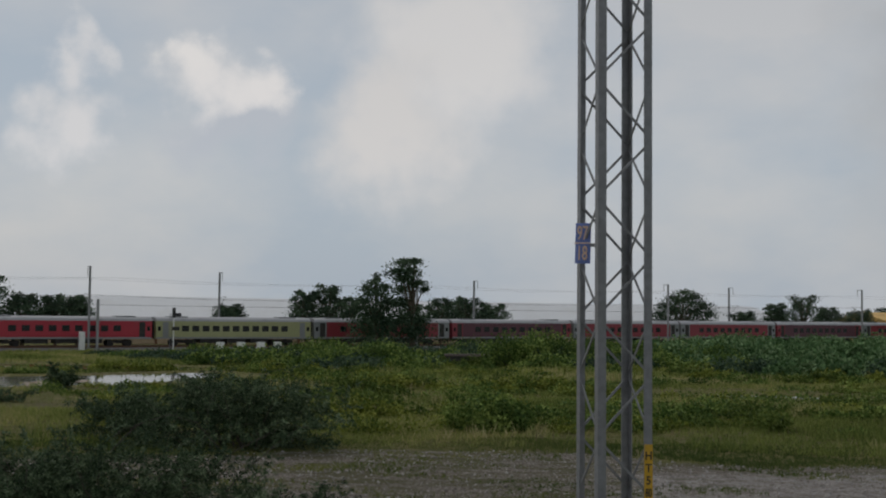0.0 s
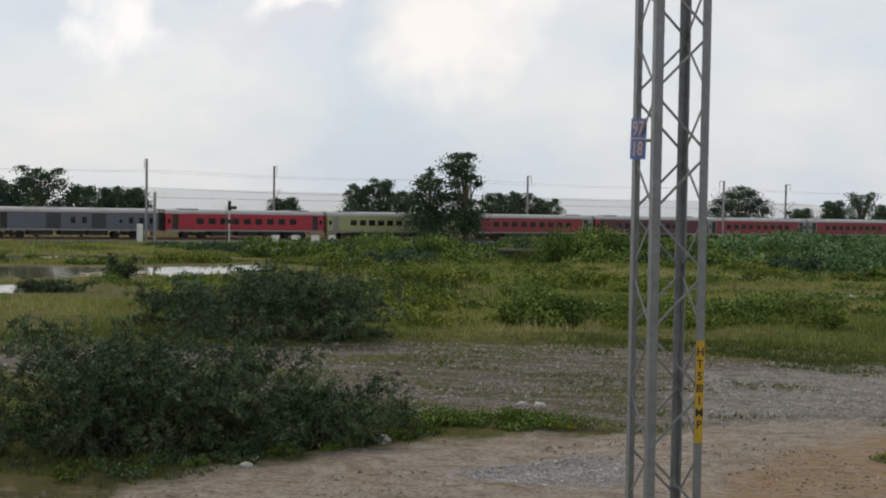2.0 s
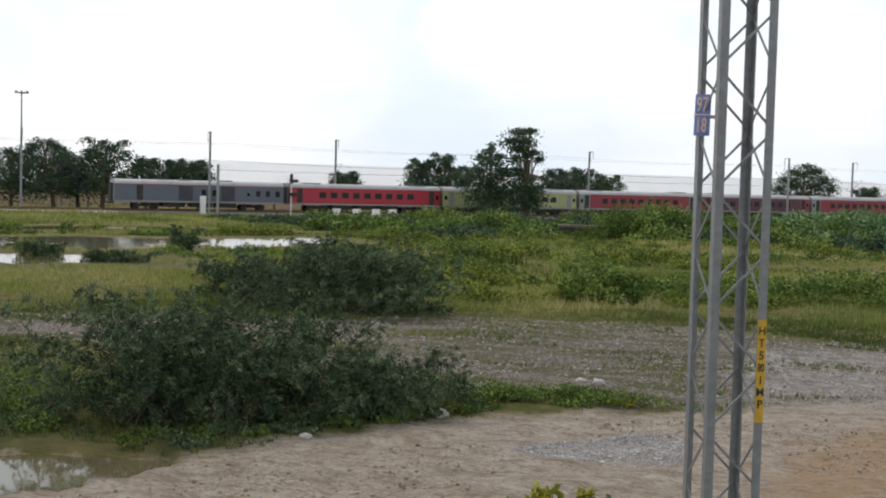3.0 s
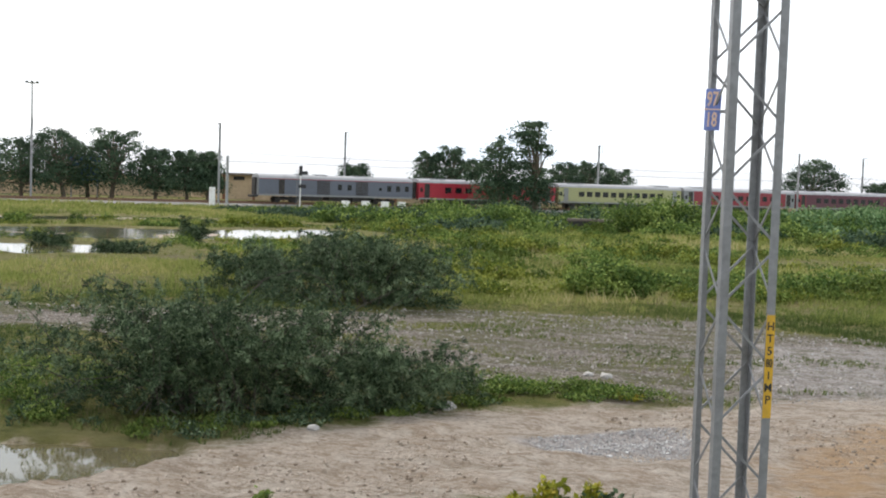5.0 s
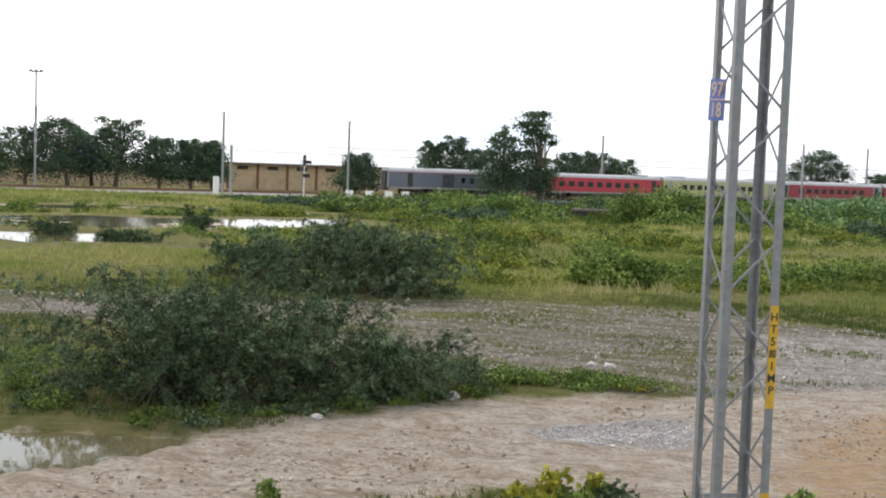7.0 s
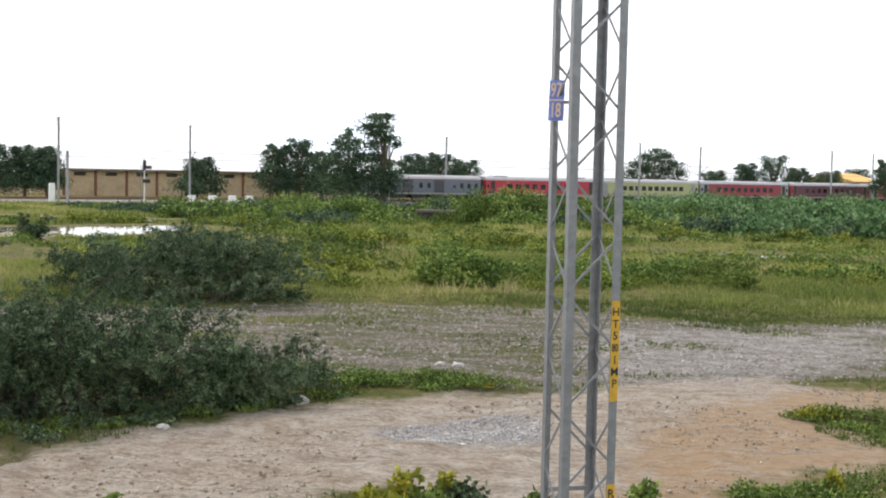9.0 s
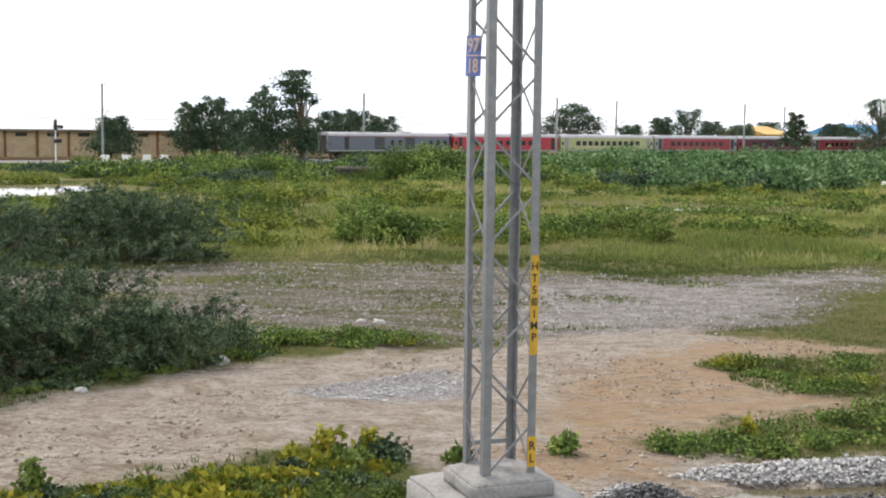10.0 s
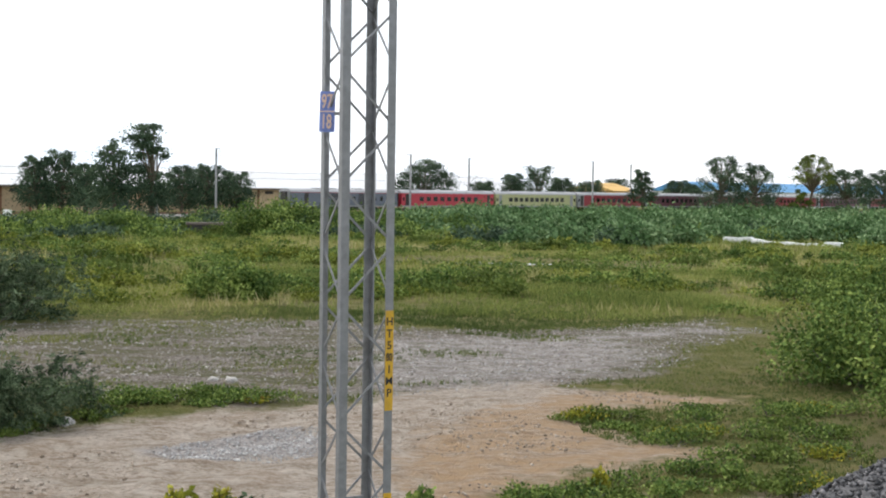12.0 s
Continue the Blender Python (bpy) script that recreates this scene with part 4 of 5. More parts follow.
def make_trees():
    def by(az, off):
        return bearing(az, off)

    big = "dark green broad tree with a rounded uneven crown"
    # (bearing, off, height, spread, seed, trunk share)
    rows = [(-35.2, 22, 7.4, 4.4, 1), (-33.4, 20, 8.2, 4.8, 2), (-31.6, 18, 9.6, 5.0, 3), (-29.6, 18, 10.0, 4.4, 4), (-30.6, 24, 8.4, 4.4, 35), (-27.7, 16, 7.4, 3.3, 5), (-26.3, 16, 7.2, 3.0, 6),
            (-25.4, 17, 7.2, 2.4, 7), (-18.95, 14, 6.6, 3.4, 8), (-15.3, 16, 9.2, 3.2, 9), (-14.3, 16, 10.2, 3.8, 10), (-13.4, 18, 8.2, 3.2, 11),
            (-9.2, 16, 8.2, 3.8, 12), (-8.0, 16, 8.6, 4.2, 13), (-6.7, 17, 7.6, 3.6, 14), (4.4, 16, 6.6, 4.0, 18), (5.9, 22, 8.6, 3.6, 19), (7.1, 24, 10.6, 5.0, 20), (8.1, 24, 8.0, 4.0, 21), (9.2, 24, 7.4, 5.0, 22), (10.6, 60, 8.8, 6.0, 23), (13.2, 18, 8.0, 4.2, 24), (13.9, 20, 7.2, 4.2, 34)]
    for az, off, h, sp, seed in rows:
        make_tree(by(az, off), off, h * (1.12 if az < -20 else 1.05), sp * (1.65 if az < -20 else 1.45), big, seed, lobes=34, low=0.24 if az < -20 else 0.16, n=6800, full=1.2)
    make_tree(by(-12.15, -9), -9, 11.2, 5.6, "dark tree with drooping layered boughs beside the far track", 41, n=9500, tiers=(
        (0.0, 0.4, 0.7, 0.84), (-0.4, 1.3, 1.5, 0.84), (-1.4, 2.2, 1.6, 0.84), (1.3, 2.0, 1.3, 0.84), (0.0, 3.0, 2.6, 1.26), (-1.8, 4.2, 2.3, 1.40), (1.8, 4.2, 2.4, 1.40),
        (0.0, 5.5, 3.6, 1.68), (-1.0, 7.0, 3.8, 1.82), (1.6, 7.0, 3.4, 1.82), (0.0, 8.8, 3.6, 1.82)))
    make_tree(by(-10.5, -9), -9, 13.7, 5.4, "tall dark tree with a narrow tiered top", 42, n=9000, tiers=(
        (-1.2, 0.7, 2.3, 0.99), (0.3, 0.5, 1.4, 0.62), (-2.3, 2.2, 2.2, 0.93), (-0.4, 2.0, 1.9, 0.99), (-1.0, 3.2, 2.2, 0.99), (0.6, 3.8, 1.7, 0.74), (1.6, 4.7, 1.0, 0.43),
        (-1.8, 4.7, 1.5, 0.99), (-1.6, 6.6, 1.7, 1.37), (0.3, 7.6, 1.9, 1.37), (-1.0, 8.8, 2.4, 1.62), (1.0, 9.4, 2.2, 1.49), (0.0, 11.0, 2.6, 1.49)))
    make_tree(by(1.75, 14), 14, 11.0, 6.6, "broad dark tree with a rounded full crown", 16, n=11000, tiers=(
        (0.4, 0.9, 2.6, 1.12), (-1.6, 2.0, 2.6, 1.38), (2.2, 1.8, 2.6, 1.38), (0.2, 2.6, 3.4, 1.75), (-3.4, 3.6, 2.6, 1.50), (3.6, 3.4, 2.8, 1.62), (-4.6, 5.2, 2.0, 1.25), (4.9, 5.0, 2.0, 1.38),
        (-1.6, 4.6, 3.6, 2.00), (2.0, 4.6, 3.6, 2.00), (-3.6, 6.6, 2.6, 1.62), (0.4, 6.6, 3.8, 1.75), (4.2, 6.8, 2.6, 1.50), (-5.4, 7.2, 1.4, 1.12), (5.8, 7.2, 1.5, 1.12)))
    make_tree(by(11.75, -8), -8, 10.2, 4.2, "slim dark green tree in front of the train", 43, lobes=16, low=0.3)
    make_tree(by(15.2, -12), -12, 13.8, 8.2, "full feathery green tree in front of the train", 44, LEAF_TREE, lobes=40, low=0.08, n=9500)
    make_tree(by(16.6, -12), -12, 12.4, 9.4, "broad dark tree in front of the train", 45, lobes=40, low=0.06, n=9500)
    make_tree(by(18.95, -14), -14, 15.2, 6.4, "slender tree with light yellow-green leaves", 46, LEAF_YELLOW_TREE, lobes=24, low=0.5, n=6000)
    make_tree(by(18.7, -20), -20, 6.5, 2.6, "low light green tree below a taller one", 47, LEAF_YELLOW_TREE, lobes=8, low=0.15)
    make_tree(by(20.6, -14), -14, 11.8, 9.5, "wide dark tree with a flat crown", 48, lobes=34, low=0.4, n=11000)
    make_tree(by(22.2, -14), -14, 12.2, 9.5, "wide dark tree with a flat crown", 49, lobes=34, low=0.25, n=11000)


make_trees()

# ---- bushes ----


def make_thorn_bush(x, y, w, d, h, seed, stems=60, leaf=0.034, label="", material=LEAF_THORN, wild=1.0, per=48, turn=0.0):
    """Arching stems with feathery side twigs that shorten towards the tips; every seventh is a long bare whip, and some droop to the ground."""
    rng = np.random.default_rng(seed)
    b = new("thorn_bush")
    z0 = float(height(np.array([x]), np.array([y]))[0])
    b.matrix_basis = pose(x, y, z0, 0, 0, turn)
    tagged(b, label, "bush", "thorn bushes")
    C, tone = [], []
    for k in range(stems):
        whip, skirt = k % 7 == 0, k % 4 == 1
        a = k * 2.39996 + rng.uniform(-0.3, 0.3)
        reach = rng.uniform(0.85, 1.25) if whip else rng.uniform(0.7, 1.05) if skirt else rng.uniform(0.15, 0.95)
        rise = h * (rng.uniform(1.0, 1.35) if whip else rng.uniform(0.12, 0.38) if skirt else rng.uniform(0.75, 1.1) * (1.1 - 0.5 * reach * reach))
        bx, by = rng.normal() * w * 0.12, rng.normal() * d * 0.12
        ex, ey = bx + math.cos(a) * reach * w * 0.5, by + math.sin(a) * reach * d * 0.5
        pts = []
        for i in range(9):
            u = i / 8
            lift = rise * (1 - (1 - u) ** 1.7) - (0.0 if whip else 0.3 * h * reach * max(0, u - 0.6) ** 1.2)
            if skirt:
                lift = rise * math.sin(math.pi * min(1, u * 1.02)) + 0.06
            pts.append(np.array([bx + (ex - bx) * u ** 1.1, by + (ey - by) * u ** 1.1, max(lift, 0.03 * u)]) + 0.05 * rng.normal(size=3) * u)
        pts = np.array(pts)
        r = rng.uniform(0.007, 0.016) * (0.7 + 0.3 * h)
        part("stem", tube(bmesh.new(), [tuple(p) for p in pts], [r * (1 - 0.85 * i / 8) for i in range(9)], 5), STEM, b)
        shade = rng.uniform(0, 1) ** 1.2
        twigs = 20 if whip else 22
        for i in range(twigs):
            u = 8 * (0.14 + 0.86 * (i + rng.uniform(0, 0.9)) / twigs)
            c = min(int(u), 7)
            o = pts[c] + (pts[c + 1] - pts[c]) * (u - c)
            ahead = (pts[c + 1] - pts[c]) / (np.linalg.norm(pts[c + 1] - pts[c]) + 1e-6)
            side = np.cross(ahead, rng.normal(size=3) * 0.7 + np.array([0, 0, 1.0]))
            side = side / (np.linalg.norm(side) + 1e-6) * (1 if i % 2 else -1)
            way = ahead * 0.75 + side * rng.uniform(0.5, 1.1) + np.array([0, 0, rng.uniform(-0.25, 0.35)])
            way /= np.linalg.norm(way)
            ln = wild * rng.uniform(0.5, 1.2) * (0.85 - 0.5 * u / 8) * (0.45 if whip else 1.0)
            m = per if not whip else int(per * 0.7)
            tt = np.sqrt(rng.uniform(0.0, 1, m))
            q = o + way * (tt * ln)[:, None] - np.array([0, 0, rng.uniform(0.05, 0.4)]) * (tt ** 2 * ln)[:, None] + rng.normal(size=(m, 3)) * 0.03 * wild * (1.2 - 0.7 * tt)[:, None]
            q[:, 2] = np.maximum(q[:, 2], 0.03)
            s2 = np.cross(way, rng.normal(size=3))
            s2 /= np.linalg.norm(s2)
            out = way * 0.7 + s2 * np.where(np.arange(m) % 2, 1.0, -1.0)[:, None]
            C.append(leaf_corners(rng, q, leaf * 2.1, leaf * 0.5, out, 0.4))
            tone.append(np.full(m, np.clip(shade * 0.35 + rng.uniform(0, 1) ** 2 * 0.65, 0, 1)))
    quad_mesh("foliage", np.concatenate(C), 4, material, b, np.concatenate(tone))
    return b


def make_leafy_bush(x, y, w, d, h, seed, n=3000, leaf=0.1, label="", material=LEAF_GREEN, name="bush", group="green bushes"):
    """A low mound of leafy shoots with an uneven top."""
    rng = np.random.default_rng(seed)
    b = new(name)
    z0 = float(height(np.array([x]), np.array([y]))[0])
    b.matrix_basis = pose(x, y, z0)
    tagged(b, label, "bush", group)
    bm = bmesh.new()
    P = []
    lobes = max(6, int(10 * w / max(d, 0.5))) if n < 8000 else 34
    for k in range(lobes):
        a, f = rng.uniform(0, 6.2832), math.sqrt(rng.uniform(0, 1)) * 0.75
        cx, cy = math.cos(a) * f * w / 2, math.sin(a) * f * d / 2
        top = h * (1 - 0.55 * f * f) * rng.uniform(0.6, 1.1)
        rad = min(w, d) * rng.uniform(0.18, 0.34) * (1.0 if n < 8000 else 0.6)
        if k % 2 == 0:
            tube(bm, [(cx * 0.3, cy * 0.3, 0), (cx * 0.8, cy * 0.8, top * 0.5), (cx, cy, top * 0.9)], [0.004 + 0.012 * h, 0.003 + 0.006 * h, 0.003], 3)
        m = n // lobes
        q = rng.normal(size=(m, 3))
        q /= np.linalg.norm(q, axis=1, keepdims=True)
        rr = rng.uniform(0.3, 1.0, m) ** 0.5 * (1 + 0.3 * rng.normal(size=m) * 0.5)
        pts = np.array([cx, cy, top * 0.55]) + q * rr[:, None] * np.array([rad, rad, top * 0.5])
        pts[:, 2] = np.maximum(pts[:, 2], 0.02)
        P.append(pts)
    tagged(part("woody_base", bm, STEM, b), kind="stuff")
    tone = np.concatenate([np.full(len(p), rng.uniform(0.0, 1.0)) for p in P])
    P = np.concatenate(P)
    quad_mesh("foliage", leaf_corners(rng, P, leaf, leaf * 0.7, np.array([0, 0, 0.25])), 4, material, b, tone)
    return b


def make_bushes():
    thorn = "grey-green feathery thorn bush with arching stems beside the track"
    make_thorn_bush(-8.1, 17.1, 6.2, 3.4, 1.5, 101, 88, 0.036, thorn, turn=25, per=46)
    make_thorn_bush(-5.9, 18.5, 3.4, 1.8, 0.75, 102, 34, 0.036, "low sprawling grey-green thorn bush at the track's edge", turn=35)
    make_thorn_bush(-11.0, 33.0, 6.0, 4.0, 1.6, 103, 56, 0.055, "dense dark green thorn bush in the grass", wild=1.3, per=40)
    make_thorn_bush(-14.8, 34.5, 3.6, 3.0, 1.1, 104, 24, 0.055, "dense dark green thorn bush in the grass", wild=1.2, per=40)
    for bx, by, bw, bh, seed in ((-32.6, 51.8, 2.4, 0.7, 105), (-27.3, 49.0, 2.8, 0.45, 106), (-29.6, 60.5, 1.5, 1.1, 107)):
        make_thorn_bush(bx, by, bw, bw * 0.5, bh, seed, 12, 0.07, "open thorn bush at the edge of the wet ground", wild=0.9, per=24)
    for k, (bx, by, bw, bh) in enumerate(((-10.7, 16.3, 1.5, 0.45), (-11.8, 18.4, 2.0, 0.5), (-10.4, 17.6, 1.4, 0.5), (-9.9, 15.6, 1.0, 0.3), (-12.6, 17.2, 1.8, 0.5), (-4.7, 20.0, 1.6, 0.5), (-4.0, 20.4, 1.2, 0.32))):
        make_leafy_bush(bx, by, bw, bw * 0.7, bh, 130 + k, 1500, 0.05, "low fresh green herbs beside the thorn bush", LEAF_FRESH)
    make_leafy_bush(-4.8, 39.4, 3.2, 2.4, 1.25, 111, 8500, 0.12, "round leafy green bush with yellowish top", LEAF_FRESH)
    make_leafy_bush(-16.0, 37.5, 3.0, 2.2, 1.3, 112, 3000, 0.10, "round leafy green bush with yellowish top", LEAF_LIME)
    make_leafy_bush(9.4, 22.6, 4.6, 4.4, 2.1, 113, 14000, 0.095, "large fresh green leafy bush", LEAF_FRESH)
    make_leafy_bush(13.9, 34.5, 4.0, 3.4, 2.0, 114, 9000, 0.1, "large dark green leafy bush", LEAF_FRESH)
    for az, dist, w, h, seed in ((-5.7, 108, 7, 3.4, 121), (-4.2, 112, 8, 3.8, 122), (-2.6, 110, 7, 3.0, 123), (-1.0, 116, 8, 2.8, 124), (-14.5, 118, 9, 2.3, 125), (-11.8, 116, 7, 2.3, 126)):
        make_leafy_bush(dist * math.sin(radians(az)), dist * math.cos(radians(az)), w, 4.5, h, seed, 4500, 0.24, "tall dark green shrub before the far track", LEAF_FRESH, "shrub",
                        "shrubs before the far track")
    make_leafy_bush(9.0, 19.0, 3.2, 2.4, 0.9, 115, 9000, 0.055, "low spreading green bush", LEAF_FRESH)


make_bushes()


def scatter_mounds():
    """Belts of shrubs and tall weeds across the field."""
    rng = np.random.default_rng(7)
    # shrubs and creepers before the far line, lower to the west of the white blocks
    for k in range(150):
        az = -24 + 51 * (k + rng.uniform(0, 1)) / 150
        d = rng.uniform(92, 158) if az > -17 else rng.uniform(112, 150)
        tall = rng.uniform(1.1, 2.0) if az < -16 else (rng.uniform(1.5, 2.5) if az < -7 else rng.uniform(1.9, 3.0))
        if az < -20:
            tall = rng.uniform(0.6, 1.1)
        if d < 115:
            tall *= 0.7
        if 13.5 < az < 22 or -9.8 < az < -6:
            d = max(d, 117.0)
        x, y = d * math.sin(radians(az)), d * math.cos(radians(az))
        crop = az > 2 and rng.uniform() < 0.8
        kind = LEAF_CROP if crop else (LEAF_TREE if rng.uniform() < 0.45 else LEAF_FRESH)
        make_leafy_bush(x, y, rng.uniform(4, 9), rng.uniform(3, 5), tall, 300 + k, 1050, 0.38 if crop else 0.28,
                        "broad-leaved creeper mound before the far track" if crop else "dense green shrub before the far track", kind, "shrub", "shrubs before the far track")
    kinds = (LEAF_LIME, LEAF_GREEN, LEAF_FRESH, LEAF_LIME, LEAF_FRESH, LEAF_GREEN, LEAF_GREEN, LEAF_FRESH)
    for k in range(290):
        az = rng.uniform(-34, 25)
        d = 41 + 62 * rng.uniform(0, 1) ** 1.1
        x, y = d * math.sin(radians(az)), d * math.cos(radians(az))
        if any(inside(np.array([x]), np.array([y]), p)[0] > -5 for p, _ in PONDS[1:5]):
            continue
        if (14 < az < 21.5 and d > 84) or (-9.6 < az < -6.2 and d > 80) or (az < -17 and d < 62):
            continue
        # shrubs stand in loose drifts, with open grass between
        if wavy(np.array([x]), np.array([y * 1.6]), 0.16, 5.0)[0] < -0.12:
            continue
        lime = wavy(np.array([x]), np.array([y]), 0.09, 9.0)[0] > 0.1
        kind = LEAF_LIME if lime and k % 3 else kinds[k % 8]
        make_leafy_bush(x, y, rng.uniform(1.0, 4.2), rng.uniform(0.9, 1.8), rng.uniform(0.3, 0.95), 400 + k, 760, 0.075 + 0.0014 * d,
                        "low yellow-green shrub in the grass" if kind is LEAF_LIME else "low weedy shrub in the grass", kind, "shrub", "low shrubs of the field")


scatter_mounds()


def make_undergrowth():
    """What nobody could count: low herbs and small shrubs all over the field, and the creepers of the far bank."""
    rng = np.random.default_rng(17)

    def mounds(name, n, X, Y, wide, deep, tall, leaf, per, material, label, up=0.25):
        tone = np.repeat(np.clip(0.5 + rng.normal(size=n) * 0.3, 0, 1), per)
        q = rng.normal(size=(n * per, 3))
        q /= np.linalg.norm(q, axis=1, keepdims=True)
        q *= (rng.uniform(0.15, 1.0, n * per) ** 0.45)[:, None]
        W, D, H = (np.repeat(v, per) for v in (wide, deep, tall))
        az = np.arctan2(X, Y)
        cx, cy = np.repeat(X, per), np.repeat(Y, per)
        ca, sa = np.cos(np.repeat(az, per)), np.sin(np.repeat(az, per))
        px, py = cx + q[:, 0] * W * ca + q[:, 1] * D * sa, cy - q[:, 0] * W * sa + q[:, 1] * D * ca
        pz = height(px, py) + np.abs(q[:, 2]) * H * (1 + 0.35 * wavy(px, py, 2.0, 3.0)) + 0.03
        P = np.stack([px, py, pz], 1)
        tagged(quad_mesh(name, leaf_corners(rng, P, np.repeat(leaf, per), np.repeat(leaf * 0.65, per), np.array([0, 0, up])), 4, material, None, tone), label, "undergrowth", kind="stuff")

    for name, n, seed, lo, hi, low, high, material, label in (
            ("lime_herbs", 170, 3.0, 0.4, 1.4, 0.2, 0.55, LEAF_LIME, "yellow-green herbs in drifts across the field"),
            ("green_herbs", 240, 6.0, 0.4, 1.6, 0.2, 0.65, LEAF_FRESH, "dark green herbs in drifts across the field"),
            ("olive_herbs", 160, 9.0, 0.4, 1.5, 0.15, 0.45, LEAF_GREEN, "olive green herbs in drifts across the field")):
        az, d = np.radians(rng.uniform(-35, 26, n * 6)), 38 + 75 * rng.uniform(0, 1, n * 6) ** 1.15
        X, Y = d * np.sin(az), d * np.cos(az)
        wet = np.maximum.reduce([inside(X, Y, p) for p, _ in PONDS[1:5]])
        keep = (wavy(X, Y * 1.9, 0.3, seed) > 0.22) & (wet < -3) & (inside(X, Y, STONY) < -1.5) & ~((az < radians(-22)) & (d < 60))
        X, Y, d = X[keep][:n], Y[keep][:n], d[keep][:n]
        n = len(X)
        wide = rng.uniform(lo, hi, n)
        mounds(name, n, X, Y, wide, wide * 0.5, rng.uniform(low, high, n) * (0.8 + d / 200), 0.055 + 0.0013 * d, 170, material, label)
    n = 150
    az = np.radians(rng.uniform(-1, 27, n))
    d = rng.uniform(122, 0.93 * FAR_D / np.cos(az - FAR_AZ))
    mounds("creepers", n, d * np.sin(az), d * np.cos(az), rng.uniform(3, 6, n), rng.uniform(2, 4, n), rng.uniform(1.5, 2.7, n), 0.4 + 0.0006 * d, 330, LEAF_CROP,
           "broad-leaved creepers covering the bank before the far track", 0.9)


make_undergrowth()


def make_grass():
    rng = np.random.default_rng(11)

    def field(name, n, az0, az1, d0, d1, tall, wide, material, label, keep):
        az = np.radians(rng.uniform(az0, az1, n))
        d = np.sqrt(rng.uniform(d0 * d0, d1 * d1, n))
        X, Y = d * np.sin(az), d * np.cos(az)
        k = keep(X, Y, d) > rng.uniform(0, 1, n)
        X, Y, d = X[k], Y[k], d[k]
        # tufts: several blades round each place
        m = 5
        tone = np.clip(0.5 + 0.75 * wavy(X, Y, 0.28, 7.0) + 0.3 * wavy(X, Y, 1.3, 2.0) + rng.normal(size=len(X)) * 0.12, 0, 1)
        X, Y = (np.repeat(v, m) + rng.normal(size=len(v) * m) * 0.12 * tall / 0.4 for v in (X, Y))
        d = np.repeat(d, m)
        Z = height(X, Y)
        hh = tall * (1 + 0.6 * wavy(X, Y, 0.5, 3.0))
        tagged(quad_mesh(name, blades(rng, X, Y, Z, hh, np.full(len(X), wide) * (0.6 + d / d1)), 3, material, None, np.repeat(tone, m)), label, "grass", kind="stuff")

    def bare(X, Y):
        wob = 0.7 * wavy(X, Y, 1.9, 8.0)
        b = wob + np.maximum.reduce([inside(X, Y, ROAD) * 3, inside(X, Y, STONY) * 0.8, inside(X, Y, OCHRE_SOIL) * 2, inside(X, Y, GRAVEL) * 4, inside(X, Y, BALLAST_STRIP) * 4])
        for k, (p, _) in enumerate(PONDS):
            b = np.maximum(b, inside(X, Y, p) + (5.0 if 0 < k < 5 else 0.6))
        return b

    def patches(X, Y, k, seed):
        return np.clip(0.5 + 1.6 * wavy(X, Y, k, seed), 0, 1)

    field("near_grass", 85000, -40, 28, 9, 37, 0.085, 0.02, GRASS_NEAR, "short patchy green grass on bare soil",
          lambda X, Y, d: np.where(bare(X, Y) > 0, 0.42 * patches(X * 0.5, Y * 1.5, 1.2, 1.0) ** 2 * np.where(inside(X, Y, PALE) > 0, 1.0 * (wavy(X, Y * 1.6, 0.8, 4.0) > 0.3), 1.0) * (inside(X, Y, ROAD) < -0.2) * (inside(X, Y, OCHRE_SOIL) < -0.2), 0.35 + 0.6 * patches(X, Y, 1.1, 5.0)))
    field("field_grass", 80000, -38, 26, 35, 80, 0.22, 0.035, GRASS, "yellow-green grass across the field",
          lambda X, Y, d: np.where(bare(X, Y) > -0.5, 0.03, 0.25 + 0.7 * patches(X, Y, 0.35, 2.0)))
    field("dry_grass", 9000, -30, 26, 37, 96, 0.42, 0.05, STRAW, "drifts of pale dry grass in the field",
          lambda X, Y, d: np.where(bare(X, Y) > -0.5, 0.0, 1.0 * (wavy(X, Y * 1.5, 0.2, 12.0) > 0.28)))
    field("far_grass", 50000, -38, 26, 80, 168, 0.42, 0.08, GRASS, "tall grass before the far track",
          lambda X, Y, d: np.where(bare(X, Y) > -1, 0.0, 0.3 + 0.65 * patches(X, Y, 0.15, 4.0)))


make_grass()


# ---- weeds, stones, heaps and odd things ----


def stone_corners(rng, P, size):
    """Triangles of small broken stones (jittered octahedra) lying at P."""
    n = len(P)
    base = np.array([(1, 0, 0), (0, 1, 0), (-1, 0, 0), (0, -1, 0), (0, 0, 0.8), (0, 0, -0.8)], float)
    V = base[None] * rng.uniform(0.55, 1.2, (n, 6, 3)) + rng.normal(size=(n, 6, 3)) * 0.16
    a = rng.uniform(0, 6.2832, n)
    c, s = np.cos(a)[:, None], np.sin(a)[:, None]
    V = np.stack([V[..., 0] * c - V[..., 1] * s, V[..., 0] * s + V[..., 1] * c, V[..., 2]], -1)
    V = V * size[:, None, None] + P[:, None]
    F = np.array([(0, 1, 4), (1, 2, 4), (2, 3, 4), (3, 0, 4), (1, 0, 5), (2, 1, 5), (3, 2, 5), (0, 3, 5)])
    return V[:, F].reshape(-1, 3)


